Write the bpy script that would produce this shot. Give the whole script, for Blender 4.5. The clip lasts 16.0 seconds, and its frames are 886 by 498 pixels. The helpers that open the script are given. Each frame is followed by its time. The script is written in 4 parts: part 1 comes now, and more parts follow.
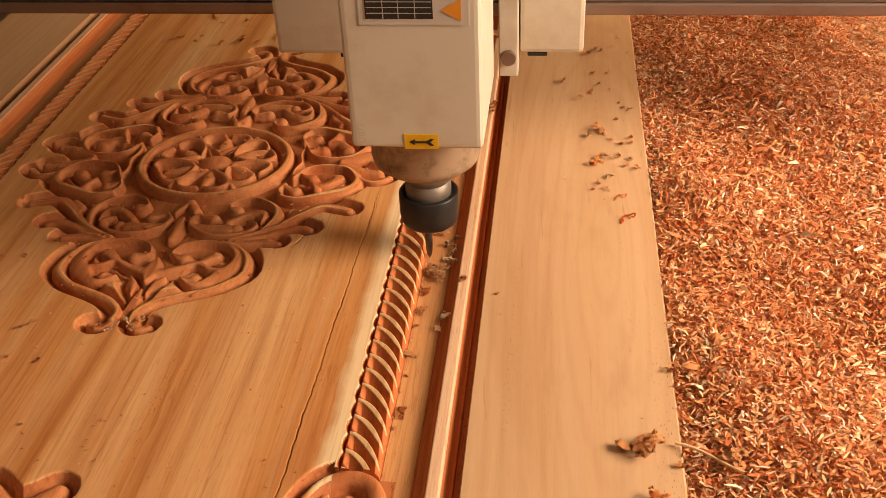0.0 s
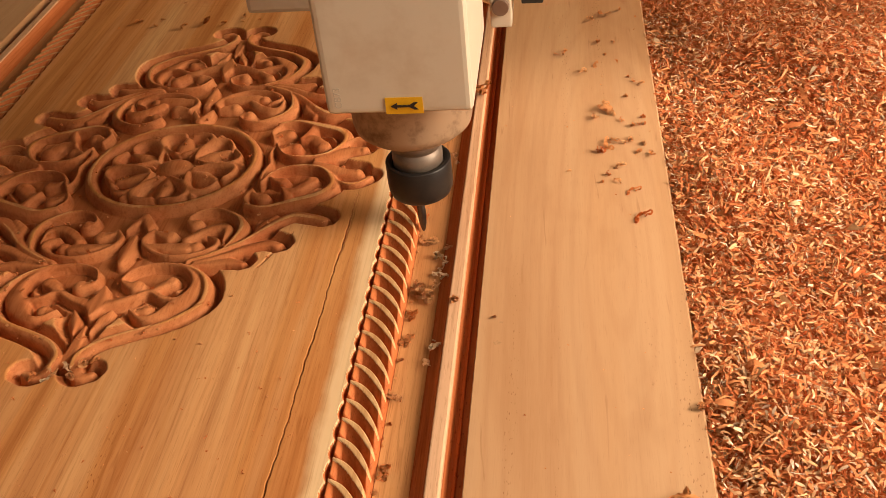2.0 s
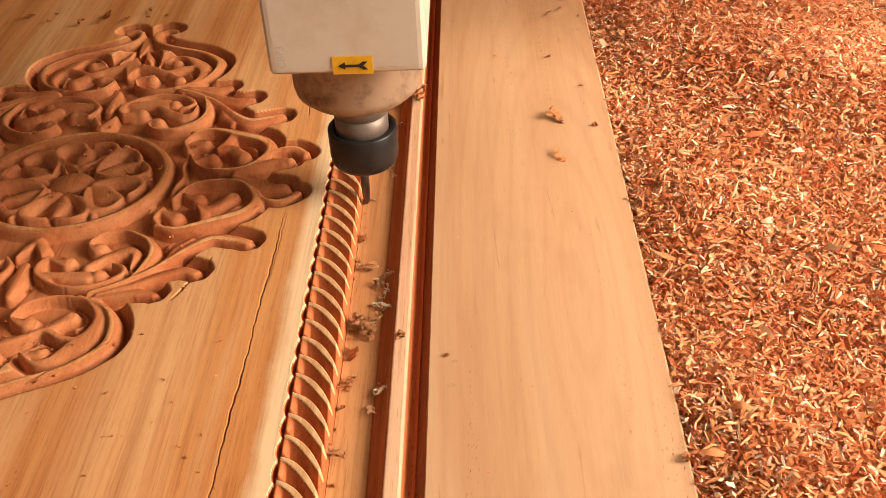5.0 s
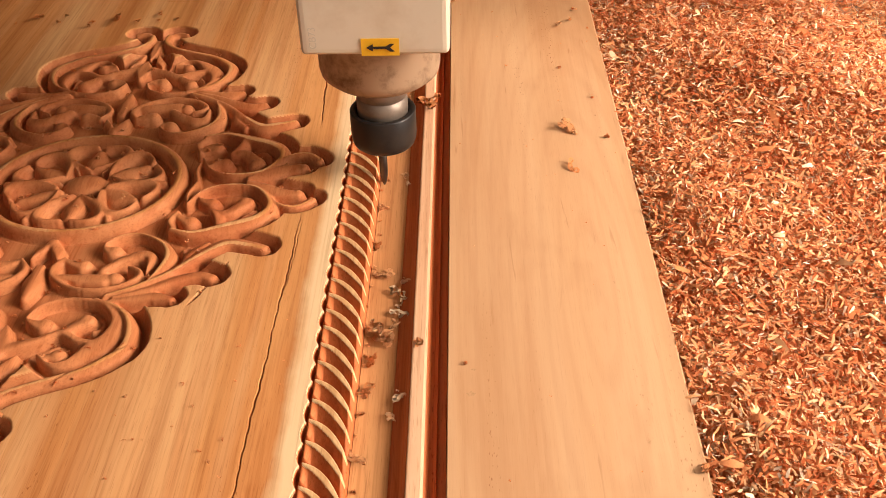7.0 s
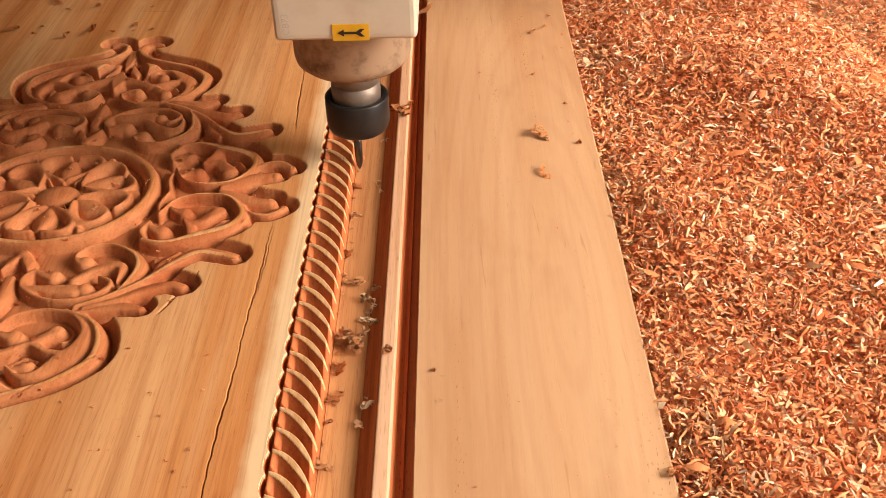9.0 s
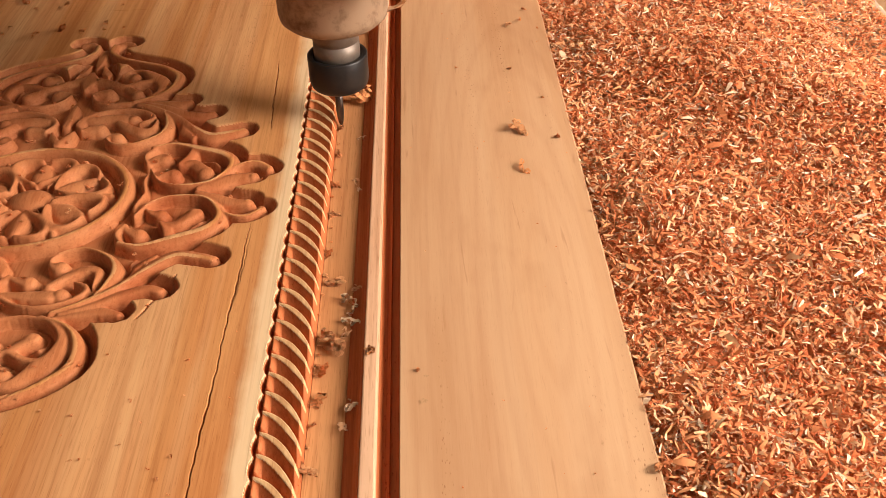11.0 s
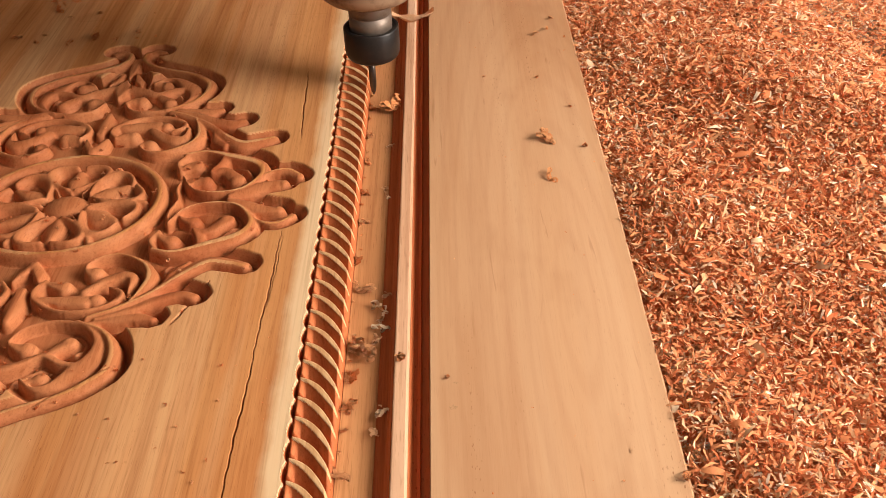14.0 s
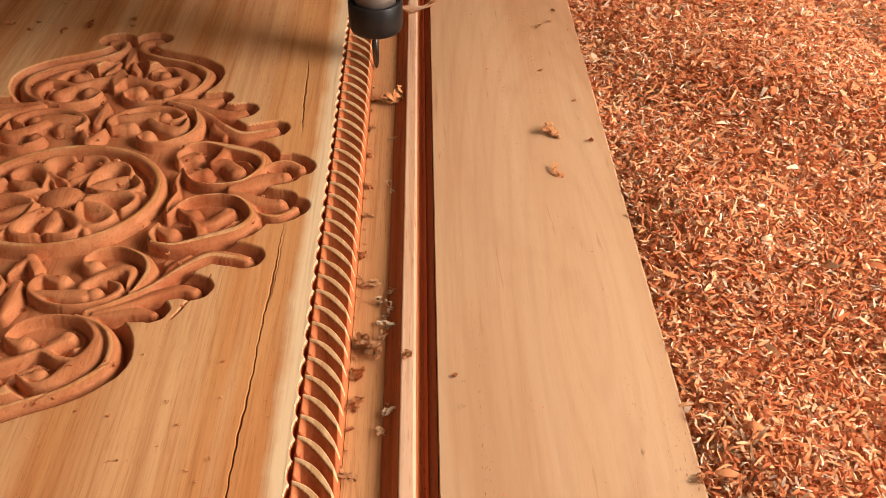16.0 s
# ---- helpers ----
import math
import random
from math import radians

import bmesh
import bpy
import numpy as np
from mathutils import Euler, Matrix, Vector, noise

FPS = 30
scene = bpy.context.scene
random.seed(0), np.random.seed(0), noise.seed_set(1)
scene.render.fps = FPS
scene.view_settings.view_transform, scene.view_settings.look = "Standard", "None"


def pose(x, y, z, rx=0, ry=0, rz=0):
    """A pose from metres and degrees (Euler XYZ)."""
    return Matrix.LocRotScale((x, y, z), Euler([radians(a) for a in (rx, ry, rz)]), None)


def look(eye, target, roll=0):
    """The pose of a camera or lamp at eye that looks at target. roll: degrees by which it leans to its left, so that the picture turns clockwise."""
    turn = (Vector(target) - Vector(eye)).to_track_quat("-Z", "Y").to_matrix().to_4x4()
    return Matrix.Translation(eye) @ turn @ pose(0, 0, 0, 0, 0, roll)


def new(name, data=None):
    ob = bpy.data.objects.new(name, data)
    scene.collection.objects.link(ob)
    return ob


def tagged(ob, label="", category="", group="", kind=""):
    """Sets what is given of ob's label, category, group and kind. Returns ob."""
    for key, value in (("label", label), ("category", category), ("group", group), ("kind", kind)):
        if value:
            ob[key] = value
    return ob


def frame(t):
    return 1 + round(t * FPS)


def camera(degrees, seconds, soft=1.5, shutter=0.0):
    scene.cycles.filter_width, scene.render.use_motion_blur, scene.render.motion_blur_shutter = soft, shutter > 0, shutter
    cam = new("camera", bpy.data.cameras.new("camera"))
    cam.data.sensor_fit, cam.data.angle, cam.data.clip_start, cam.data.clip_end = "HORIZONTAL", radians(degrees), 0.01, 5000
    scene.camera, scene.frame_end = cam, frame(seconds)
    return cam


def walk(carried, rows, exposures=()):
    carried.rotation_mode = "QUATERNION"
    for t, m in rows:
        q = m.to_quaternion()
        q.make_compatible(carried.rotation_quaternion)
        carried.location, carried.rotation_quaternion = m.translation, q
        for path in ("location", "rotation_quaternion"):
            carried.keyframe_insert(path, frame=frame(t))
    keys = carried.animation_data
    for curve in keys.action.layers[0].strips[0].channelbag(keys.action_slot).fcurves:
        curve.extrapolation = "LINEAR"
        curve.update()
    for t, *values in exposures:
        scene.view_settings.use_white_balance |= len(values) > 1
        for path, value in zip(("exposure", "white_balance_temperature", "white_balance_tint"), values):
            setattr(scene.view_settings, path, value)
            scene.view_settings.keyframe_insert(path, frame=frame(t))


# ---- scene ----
cam = camera(48.53, 16.0, soft=0.5)
PATH = [
    (0, (0.0570, -0.6310, 0.5148, 54.720, 2.300, 6.150)),
    (0.5, (0.0625, -0.6327, 0.5164, 55.267, 2.132, 6.341)),
    (1, (0.0660, -0.6270, 0.5153, 55.000, 2.090, 6.450)),
    (1.1, (0.0560, -0.7500, 0.5980, 55.600, 2.000, 5.200)),
    (1.2, (0.0600, -0.8250, 0.6420, 56.400, 2.000, 5.100)),
    (1.4, (0.0600, -0.8320, 0.6460, 56.300, 2.000, 5.000)),
    (1.5, (0.0500, -0.7390, 0.5940, 55.400, 1.670, 4.980)),
    (1.6, (0.0600, -0.6200, 0.5230, 54.300, 2.300, 5.500)),
    (2, (0.0643, -0.5051, 0.4789, 52.222, 4.900, 5.287)),
    (2.5, (0.0465, -0.4602, 0.4517, 51.685, 3.926, 3.476)),
    (3, (0.0510, -0.4446, 0.4473, 51.061, 3.230, 2.324)),
    (3.5, (0.0574, -0.4371, 0.4489, 51.504, 3.105, 1.910)),
    (6, (0.0150, -0.4260, 0.4423, 51.850, 1.291, 0.083)),
    (6.5, (0.0133, -0.4316, 0.4449, 51.969, 0.888, 0.232)),
    (7, (0.0088, -0.4295, 0.4492, 52.135, 0.890, 0.596)),
    (7.5, (0.0098, -0.4292, 0.4494, 52.462, 0.774, 1.044)),
    (8, (0.0167, -0.4289, 0.4487, 52.585, 1.181, 1.035)),
    (8.5, (0.0202, -0.4282, 0.4459, 52.606, 1.442, 0.626)),
    (9, (0.0256, -0.4304, 0.4487, 52.582, 1.117, -0.072)),
    (11.5, (0.0189, -0.4230, 0.4489, 52.058, 1.151, -1.970)),
    (12, (0.0115, -0.4255, 0.4530, 52.064, 1.016, -1.763)),
    (12.5, (0.0138, -0.4212, 0.4498, 52.235, 0.961, -1.261)),
    (13, (0.0138, -0.4274, 0.4518, 52.236, 1.015, -1.135)),
    (13.5, (0.0166, -0.4348, 0.4577, 52.292, 1.113, -0.976)),
    (14, (0.0159, -0.4285, 0.4560, 52.391, 1.641, -0.742)),
    (14.5, (0.0116, -0.4231, 0.4541, 52.413, 1.852, -0.707)),
    (15, (0.0090, -0.4192, 0.4525, 52.109, 1.719, -0.929)),
    (15.5, (0.0068, -0.4195, 0.4517, 52.043, 1.427, -1.034)),
    (16, (0.0012, -0.4172, 0.4502, 51.959, 0.743, -1.082)),
]
EXPOSURE = [(0.0, -0.36, 7500, 12), (1.0, -0.37, 7500, 12), (1.5, -0.38, 7600, 12), (2.0, -0.40, 7500, 12), (2.5, -0.50, 7500, 12), (3.0, -0.52, 7600, 13), (3.5, 0.01, 6500, 10), (5.8, -0.15, 6700, 11), (6.0, -0.15, 6700, 11), (6.5, 0.01, 6500, 10), (7.0, -0.02, 6500, 10), (9.0, -0.12, 6350, 9.5), (12.5, -0.29, 6150, 9), (16.0, -0.37, 6000, 8.5)]
walk(cam, [(t, pose(*row)) for t, row in PATH], EXPOSURE)

# ---- light and world ----
world = bpy.data.worlds.new("workshop_sky")
scene.world = world
world.use_nodes = True
wn = world.node_tree
sky = wn.nodes.new("ShaderNodeTexSky")
sky.sky_type = "NISHITA"
sky.sun_disc = False
sky.dust_density, sky.ozone_density = 7.0, 0.0
sky.sun_elevation = radians(38)
sky.sun_rotation = radians(100)
wn.nodes["Background"].inputs["Strength"].default_value = 0.05
wn.links.new(sky.outputs["Color"], wn.nodes["Background"].inputs["Color"])

lamp = bpy.data.lights.new("doorway_daylight", "AREA")
lamp.shape, lamp.size, lamp.size_y = "RECTANGLE", 0.86, 0.64
lamp.energy, lamp.color = 56.0, (1.0, 0.84, 0.70)
lamp_ob = new("doorway_daylight", lamp)
lamp_ob.matrix_world = look((1.30, -0.15, 0.76), (-0.05, 0.28, 0.0))

lamp3 = bpy.data.lights.new("far_doorway_daylight", "AREA")
lamp3.shape, lamp3.size, lamp3.size_y = "RECTANGLE", 0.68, 0.64
lamp3.energy, lamp3.color = 42.0, (1.0, 0.82, 0.61)
lamp3_ob = new("far_doorway_daylight", lamp3)
lamp3_ob.matrix_world = look((1.30, 1.22, 0.72), (0.20, 0.78, 0.0))

# fill lamp added behind the camera to lift the near surfaces
lamp2 = bpy.data.lights.new("camera_side_fill", "AREA")
lamp2.shape, lamp2.size, lamp2.size_y = "RECTANGLE", 1.6, 1.0
lamp2.energy, lamp2.color = 8.5, (1.0, 0.88, 0.74)
lamp2_ob = new("camera_side_fill", lamp2)
lamp2_ob.matrix_world = look((-0.4, -2.35, 1.75), (-0.1, 0.3, 0.0))



# ---- materials ----
def material(name, rough=0.5, metal=0.0):
    m = bpy.data.materials.new(name)
    m.use_nodes = True
    nt = m.node_tree
    b = nt.nodes["Principled BSDF"]
    b.inputs["Roughness"].default_value = rough
    b.inputs["Metallic"].default_value = metal
    return m, nt, b


def noise_node(nt, vec, scale, detail=4.0, rough=0.55, distortion=0.0):
    n = nt.nodes.new("ShaderNodeTexNoise")
    n.inputs["Scale"].default_value = scale
    n.inputs["Detail"].default_value = detail
    n.inputs["Roughness"].default_value = rough
    n.inputs["Distortion"].default_value = distortion
    if vec is not None:
        nt.links.new(vec, n.inputs["Vector"])
    return n


def ramp(nt, fac, stops):
    r = nt.nodes.new("ShaderNodeValToRGB")
    while len(r.color_ramp.elements) < len(stops):
        r.color_ramp.elements.new(0.5)
    for e, (pos, col) in zip(r.color_ramp.elements, stops):
        e.position, e.color = pos, (*col, 1)
    nt.links.new(fac, r.inputs["Fac"])
    return r


def mix(nt, fac, a, b, blend="MIX"):
    m = nt.nodes.new("ShaderNodeMix")
    m.data_type, m.blend_type = "RGBA", blend
    if isinstance(fac, float):
        m.inputs["Factor"].default_value = fac
    else:
        nt.links.new(fac, m.inputs["Factor"])
    for sock, v in ((m.inputs["A"], a), (m.inputs["B"], b)):
        if isinstance(v, tuple):
            sock.default_value = (*v, 1)
        else:
            nt.links.new(v, sock)
    return m.outputs["Result"]


def coords(nt, scale=(1, 1, 1), loc=(0, 0, 0)):
    t = nt.nodes.new("ShaderNodeTexCoord")
    mp = nt.nodes.new("ShaderNodeMapping")
    mp.inputs["Scale"].default_value = scale
    mp.inputs["Location"].default_value = loc
    nt.links.new(t.outputs["Object"], mp.inputs["Vector"])
    return mp.outputs["Vector"]


def bump(nt, b, height, strength, dist):
    n = nt.nodes.new("ShaderNodeBump")
    n.inputs["Strength"].default_value = strength
    n.inputs["Distance"].default_value = dist
    nt.links.new(height, n.inputs["Height"])
    nt.links.new(n.outputs["Normal"], b.inputs["Normal"])


def wood(name, light, mid, dark, loc=(0, 0, 0), streak=0.5, figure=0.5, sap=None, grain=0.6, loops=None, heart=0.0):
    """Planed mahogany-like wood with its grain along y: broad colour bands, cathedral figure, fine pores."""
    m, nt, b = material(name, 0.52)
    b.inputs["Specular IOR Level"].default_value = 0.12
    broad = noise_node(nt, coords(nt, (9, 0.7, 9), loc), 1.6, 5.0, 0.6, 0.8)
    base = ramp(nt, broad.outputs["Fac"], [(0.28, dark), (0.47, mid), (0.70, light)]).outputs["Color"]
    wave = nt.nodes.new("ShaderNodeTexWave")
    wave.wave_type, wave.bands_direction = "BANDS", "X"
    wave.inputs["Scale"].default_value = 9.0
    wave.inputs["Distortion"].default_value = 9.0
    wave.inputs["Detail"].default_value = 3.0
    wave.inputs["Detail Scale"].default_value = 0.8
    nt.links.new(coords(nt, (1.0, 0.16, 1.0), loc), wave.inputs["Vector"])
    fig = ramp(nt, wave.outputs["Fac"], [(0.0, (0.80, 0.74, 0.68)), (0.55, (1, 1, 1)), (1.0, (1.0, 0.97, 0.93))]).outputs["Color"]
    c = mix(nt, figure, base, fig, "MULTIPLY")
    fine = noise_node(nt, coords(nt, (420, 9, 420), loc), 1.0, 3.0, 0.6)
    lines = ramp(nt, fine.outputs["Fac"], [(0.32, (0.66, 0.55, 0.48)), (0.5, (1, 1, 1)), (1.0, (1.05, 1.03, 1.0))]).outputs["Color"]
    c = mix(nt, streak, c, lines, "MULTIPLY")
    pore = noise_node(nt, coords(nt, (1500, 60, 1500), loc), 1.0, 2.0, 0.5)
    c = mix(nt, grain * 0.9, c, ramp(nt, pore.outputs["Fac"], [(0.30, (0.62, 0.48, 0.40)), (0.42, (1, 1, 1))]).outputs["Color"], "MULTIPLY")
    vein = noise_node(nt, coords(nt, (70, 1.6, 70), loc), 1.0, 5.0, 0.7, 0.4)
    c = mix(nt, grain, c, ramp(nt, vein.outputs["Fac"], [(0.34, (0.72, 0.56, 0.46)), (0.48, (1, 1, 1)), (0.75, (1.06, 1.05, 1.04))]).outputs["Color"], "MULTIPLY")
    dots = noise_node(nt, coords(nt, (700, 230, 700), loc), 1.0, 1.0, 0.5)
    band = noise_node(nt, coords(nt, (40, 1.2, 40), loc), 1.0, 3.0, 0.6)
    open_pore = ramp(nt, dots.outputs["Fac"], [(0.27, (0.48, 0.34, 0.26)), (0.36, (1, 1, 1))]).outputs["Color"]
    where = ramp(nt, band.outputs["Fac"], [(0.56, (0, 0, 0)), (0.68, (1, 1, 1))]).outputs["Color"]
    c = mix(nt, where, c, mix(nt, 1.0, c, open_pore, "MULTIPLY"))
    scratch = noise_node(nt, coords(nt, (160, 12, 160), tuple(q + 2.2 for q in loc)), 1.0, 2.0, 0.4, 1.2)
    c = mix(nt, 0.35, c, ramp(nt, scratch.outputs["Fac"], [(0.24, (0.55, 0.38, 0.28)), (0.30, (1, 1, 1))]).outputs["Color"], "MULTIPLY")
    spot = noise_node(nt, coords(nt, (14, 5, 14), loc), 1.0, 4.0, 0.6)
    stain = ramp(nt, spot.outputs["Fac"], [(0.25, (0.74, 0.64, 0.56)), (0.42, (1, 1, 1))]).outputs["Color"]
    c = mix(nt, 0.5, c, stain, "MULTIPLY")
    if heart:
        # broad orange-brown heartwood streaks that run with the grain
        hn = noise_node(nt, coords(nt, (26, 0.55, 26), tuple(q + 4.4 for q in loc)), 1.0, 4.0, 0.55, 0.5)
        c = mix(nt, heart, c, ramp(nt, hn.outputs["Fac"], [(0.33, (0.66, 0.46, 0.30)), (0.46, (0.95, 0.84, 0.68)), (0.54, (1, 1, 1)), (0.72, (1.03, 1.03, 1.02))]).outputs["Color"], "MULTIPLY")
        hf = noise_node(nt, coords(nt, (120, 2.2, 120), tuple(q + 1.4 for q in loc)), 1.0, 4.0, 0.65, 0.3)
        c = mix(nt, heart * 0.35, c, ramp(nt, hf.outputs["Fac"], [(0.36, (0.74, 0.60, 0.48)), (0.50, (1, 1, 1))]).outputs["Color"], "MULTIPLY")
    if loops:
        # nested cathedral loops of a flat-sawn board
        w2 = nt.nodes.new("ShaderNodeTexWave")
        w2.wave_type, w2.rings_direction = "RINGS", "Z"
        w2.inputs["Scale"].default_value = 26.0
        w2.inputs["Distortion"].default_value = 2.2
        w2.inputs["Detail"].default_value = 2.0
        w2.inputs["Detail Scale"].default_value = 1.4
        nt.links.new(coords(nt, (1.0, 0.14, 1.0), (-loops[0], -0.14 * loops[1], 0.0)), w2.inputs["Vector"])
        c = mix(nt, 0.18, c, ramp(nt, w2.outputs["Fac"], [(0.0, (0.80, 0.70, 0.62)), (0.35, (1, 1, 1)), (1.0, (1.0, 0.99, 0.97))]).outputs["Color"], "MULTIPLY")
    if sap:
        # pale sapwood along the board's edge, with a wandering border
        tc = nt.nodes.new("ShaderNodeTexCoord")
        sx = nt.nodes.new("ShaderNodeSeparateXYZ")
        nt.links.new(tc.outputs["Object"], sx.inputs[0])
        wob = noise_node(nt, coords(nt, (30, 14, 30)), 1.0, 4.0, 0.6)
        off = nt.nodes.new("ShaderNodeMath")
        off.operation = "MULTIPLY_ADD"
        off.inputs[1].default_value = 0.016
        nt.links.new(wob.outputs["Fac"], off.inputs[0])
        nt.links.new(sx.outputs["X"], off.inputs[2])
        mr = nt.nodes.new("ShaderNodeMapRange")
        mr.inputs["From Min"].default_value = sap[0] + 0.008
        mr.inputs["From Max"].default_value = sap[1] + 0.008
        nt.links.new(off.outputs[0], mr.inputs["Value"])
        pale = mix(nt, 0.5, (0.78, 0.56, 0.33), lines, "MULTIPLY")
        c = mix(nt, mr.outputs["Result"], c, pale)
    nt.links.new(c, b.inputs["Base Color"])
    bump(nt, b, fine.outputs["Fac"], 0.14, 0.0005)
    rr = ramp(nt, fine.outputs["Fac"], [(0.3, (0.62,) * 3), (0.7, (0.48,) * 3)])
    nt.links.new(rr.outputs["Color"], b.inputs["Roughness"])
    return m


FIELD = wood("carved_field_wood", (0.74, 0.435, 0.21), (0.66, 0.325, 0.138), (0.49, 0.20, 0.073), streak=0.40, figure=0.25, sap=(-0.1040, -0.0950), grain=0.45, heart=0.85)
STILE = wood("stile_wood", (0.60, 0.375, 0.215), (0.565, 0.335, 0.185), (0.49, 0.265, 0.135), (3.1, 1.7, 0), streak=0.07, figure=0.10, grain=0.16, loops=(0.104, 0.09), heart=0.16)
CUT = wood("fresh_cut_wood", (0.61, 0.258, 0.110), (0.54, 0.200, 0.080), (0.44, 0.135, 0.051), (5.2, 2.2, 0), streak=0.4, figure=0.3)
# deeper red than its neighbours: shade of sunk and turned-away faces, put into the colour
SHADED_MOULD = wood("shaded_moulding_wood", (0.60, 0.20, 0.075), (0.54, 0.165, 0.058), (0.44, 0.12, 0.040), (7.3, 0.4, 0), streak=0.4, figure=0.3)
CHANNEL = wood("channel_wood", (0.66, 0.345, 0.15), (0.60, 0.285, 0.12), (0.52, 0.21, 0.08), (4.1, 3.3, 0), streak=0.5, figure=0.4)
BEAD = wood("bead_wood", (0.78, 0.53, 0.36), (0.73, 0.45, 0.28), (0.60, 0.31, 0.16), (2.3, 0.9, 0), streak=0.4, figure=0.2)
SAP = wood("sapwood_strip", (0.74, 0.51, 0.27), (0.71, 0.455, 0.23), (0.62, 0.37, 0.17), (1.3, 5.4, 0), streak=0.3, figure=0.2)


def painted(name, col, rough=0.45, dirt=(0.6, 0.45, 0.3), amount=0.35, metal=0.0, scale=14.0):
    m, nt, b = material(name, rough, metal)
    n = noise_node(nt, coords(nt), scale, 6.0, 0.65)
    c = ramp(nt, n.outputs["Fac"], [(0.30, tuple(x * y for x, y in zip(col, dirt))), (0.52, col)]).outputs["Color"]
    c = mix(nt, amount, col, c)
    nt.links.new(c, b.inputs["Base Color"])
    f = noise_node(nt, coords(nt), 180.0, 3.0)
    bump(nt, b, f.outputs["Fac"], 0.08, 0.0005)
    return m


CREAM = painted("cream_enamel", (0.62, 0.55, 0.44), 0.38, (0.72, 0.6, 0.48), 0.6)
GREYBEIGE = painted("beam_enamel", (0.50, 0.46, 0.38), 0.45, (0.7, 0.58, 0.45), 0.6)
RAILSTEEL = painted("rail_steel", (0.30, 0.22, 0.18), 0.42, (0.6, 0.45, 0.35), 0.7, 0.7)
NOSE = painted("dusty_cast_nose", (0.37, 0.255, 0.165), 0.6, (0.34, 0.26, 0.20), 1.0, 0.2, 42.0)
STEEL = painted("turned_steel", (0.21, 0.17, 0.14), 0.48, (0.6, 0.5, 0.4), 0.7, 0.5, 60.0)
BLACKNUT = painted("black_oxide", (0.022, 0.020, 0.020), 0.38, (2.2, 1.8, 1.5), 0.6, 0.4, 40.0)
CUTTER = painted("carbide_cutter", (0.12, 0.10, 0.09), 0.32, (0.6, 0.5, 0.4), 0.5, 0.9, 60.0)
GREEN = painted("green_plastic_cap", (0.02, 0.13, 0.035), 0.5, (0.6, 0.6, 0.6), 0.5)
DARK = painted("dark_rubber", (0.02, 0.017, 0.015), 0.6, (1.6, 1.5, 1.4), 0.5)
YELLOW = painted("yellow_sticker", (0.75, 0.42, 0.02), 0.4, (0.7, 0.55, 0.4), 0.5, 0.0, 60.0)
INK = painted("sticker_ink", (0.015, 0.012, 0.012), 0.5, (1.5, 1.5, 1.5), 0.3)
PLATE = painted("label_plate_silver", (0.55, 0.49, 0.42), 0.35, (0.75, 0.65, 0.55), 0.4)
ORANGE = painted("warning_orange", (0.75, 0.28, 0.03), 0.45, (0.8, 0.7, 0.6), 0.3)
KNOT = painted("dark_knot", (0.50, 0.28, 0.135), 0.6, (0.5, 0.45, 0.4), 0.8, 0.0, 400.0)
CONCRETE = painted("workshop_concrete", (0.20, 0.15, 0.11), 0.8, (0.5, 0.45, 0.4), 0.8, 0.0, 5.0)
PLASTER = painted("workshop_plaster", (0.42, 0.33, 0.24), 0.85, (0.7, 0.65, 0.6), 0.6, 0.0, 3.0)
DARKWOOD = painted("dark_varnished_wood", (0.055, 0.022, 0.014), 0.3, (0.5, 0.45, 0.4), 0.8, 0.0, 12.0)
GREYSHEET = painted("grey_sheet_metal", (0.42, 0.41, 0.40), 0.4, (0.7, 0.66, 0.6), 0.6)
BED = painted("machine_bed_board", (0.30, 0.20, 0.13), 0.7, (0.6, 0.5, 0.4), 0.7, 0.0, 9.0)


def shaving_material(name, stops):
    m, nt, b = material(name, 0.75)
    g = nt.nodes.new("ShaderNodeNewGeometry")
    oi = nt.nodes.new("ShaderNodeObjectInfo")
    add = nt.nodes.new("ShaderNodeMath")
    add.operation = "ADD"
    nt.links.new(g.outputs["Random Per Island"], add.inputs[0])
    nt.links.new(oi.outputs["Random"], add.inputs[1])
    fr = nt.nodes.new("ShaderNodeMath")
    fr.operation = "FRACT"
    nt.links.new(add.outputs[0], fr.inputs[0])
    c = ramp(nt, fr.outputs[0], stops).outputs["Color"]
    big = noise_node(nt, coords(nt), 9.0, 4.0, 0.6)
    tone = ramp(nt, big.outputs["Fac"], [(0.36, (0.80, 0.64, 0.56)), (0.58, (1, 1, 1))]).outputs["Color"]
    c = mix(nt, 0.75, c, tone, "MULTIPLY")
    fine = noise_node(nt, coords(nt), 700.0, 2.0)
    c = mix(nt, 0.25, c, ramp(nt, fine.outputs["Fac"], [(0.3, (0.7, 0.6, 0.5)), (0.6, (1, 1, 1))]).outputs["Color"], "MULTIPLY")
    nt.links.new(c, b.inputs["Base Color"])
    b.inputs["Specular IOR Level"].default_value = 0.06
    return m


SHAVING = shaving_material("wood_shavings", [(0.0, (0.52, 0.130, 0.045)), (0.32, (0.72, 0.250, 0.100)), (0.64, (0.82, 0.385, 0.170)), (0.88, (0.90, 0.60, 0.34)), (1.0, (0.93, 0.80, 0.62))])
CHIP = shaving_material("curled_chip", [(0.0, (0.72, 0.26, 0.095)), (0.5, (0.82, 0.38, 0.155)), (1.0, (0.88, 0.53, 0.27))])
SPLINTER = shaving_material("pale_splinter", [(0.0, (0.86, 0.54, 0.30)), (0.5, (0.90, 0.66, 0.42)), (1.0, (0.93, 0.78, 0.56))])


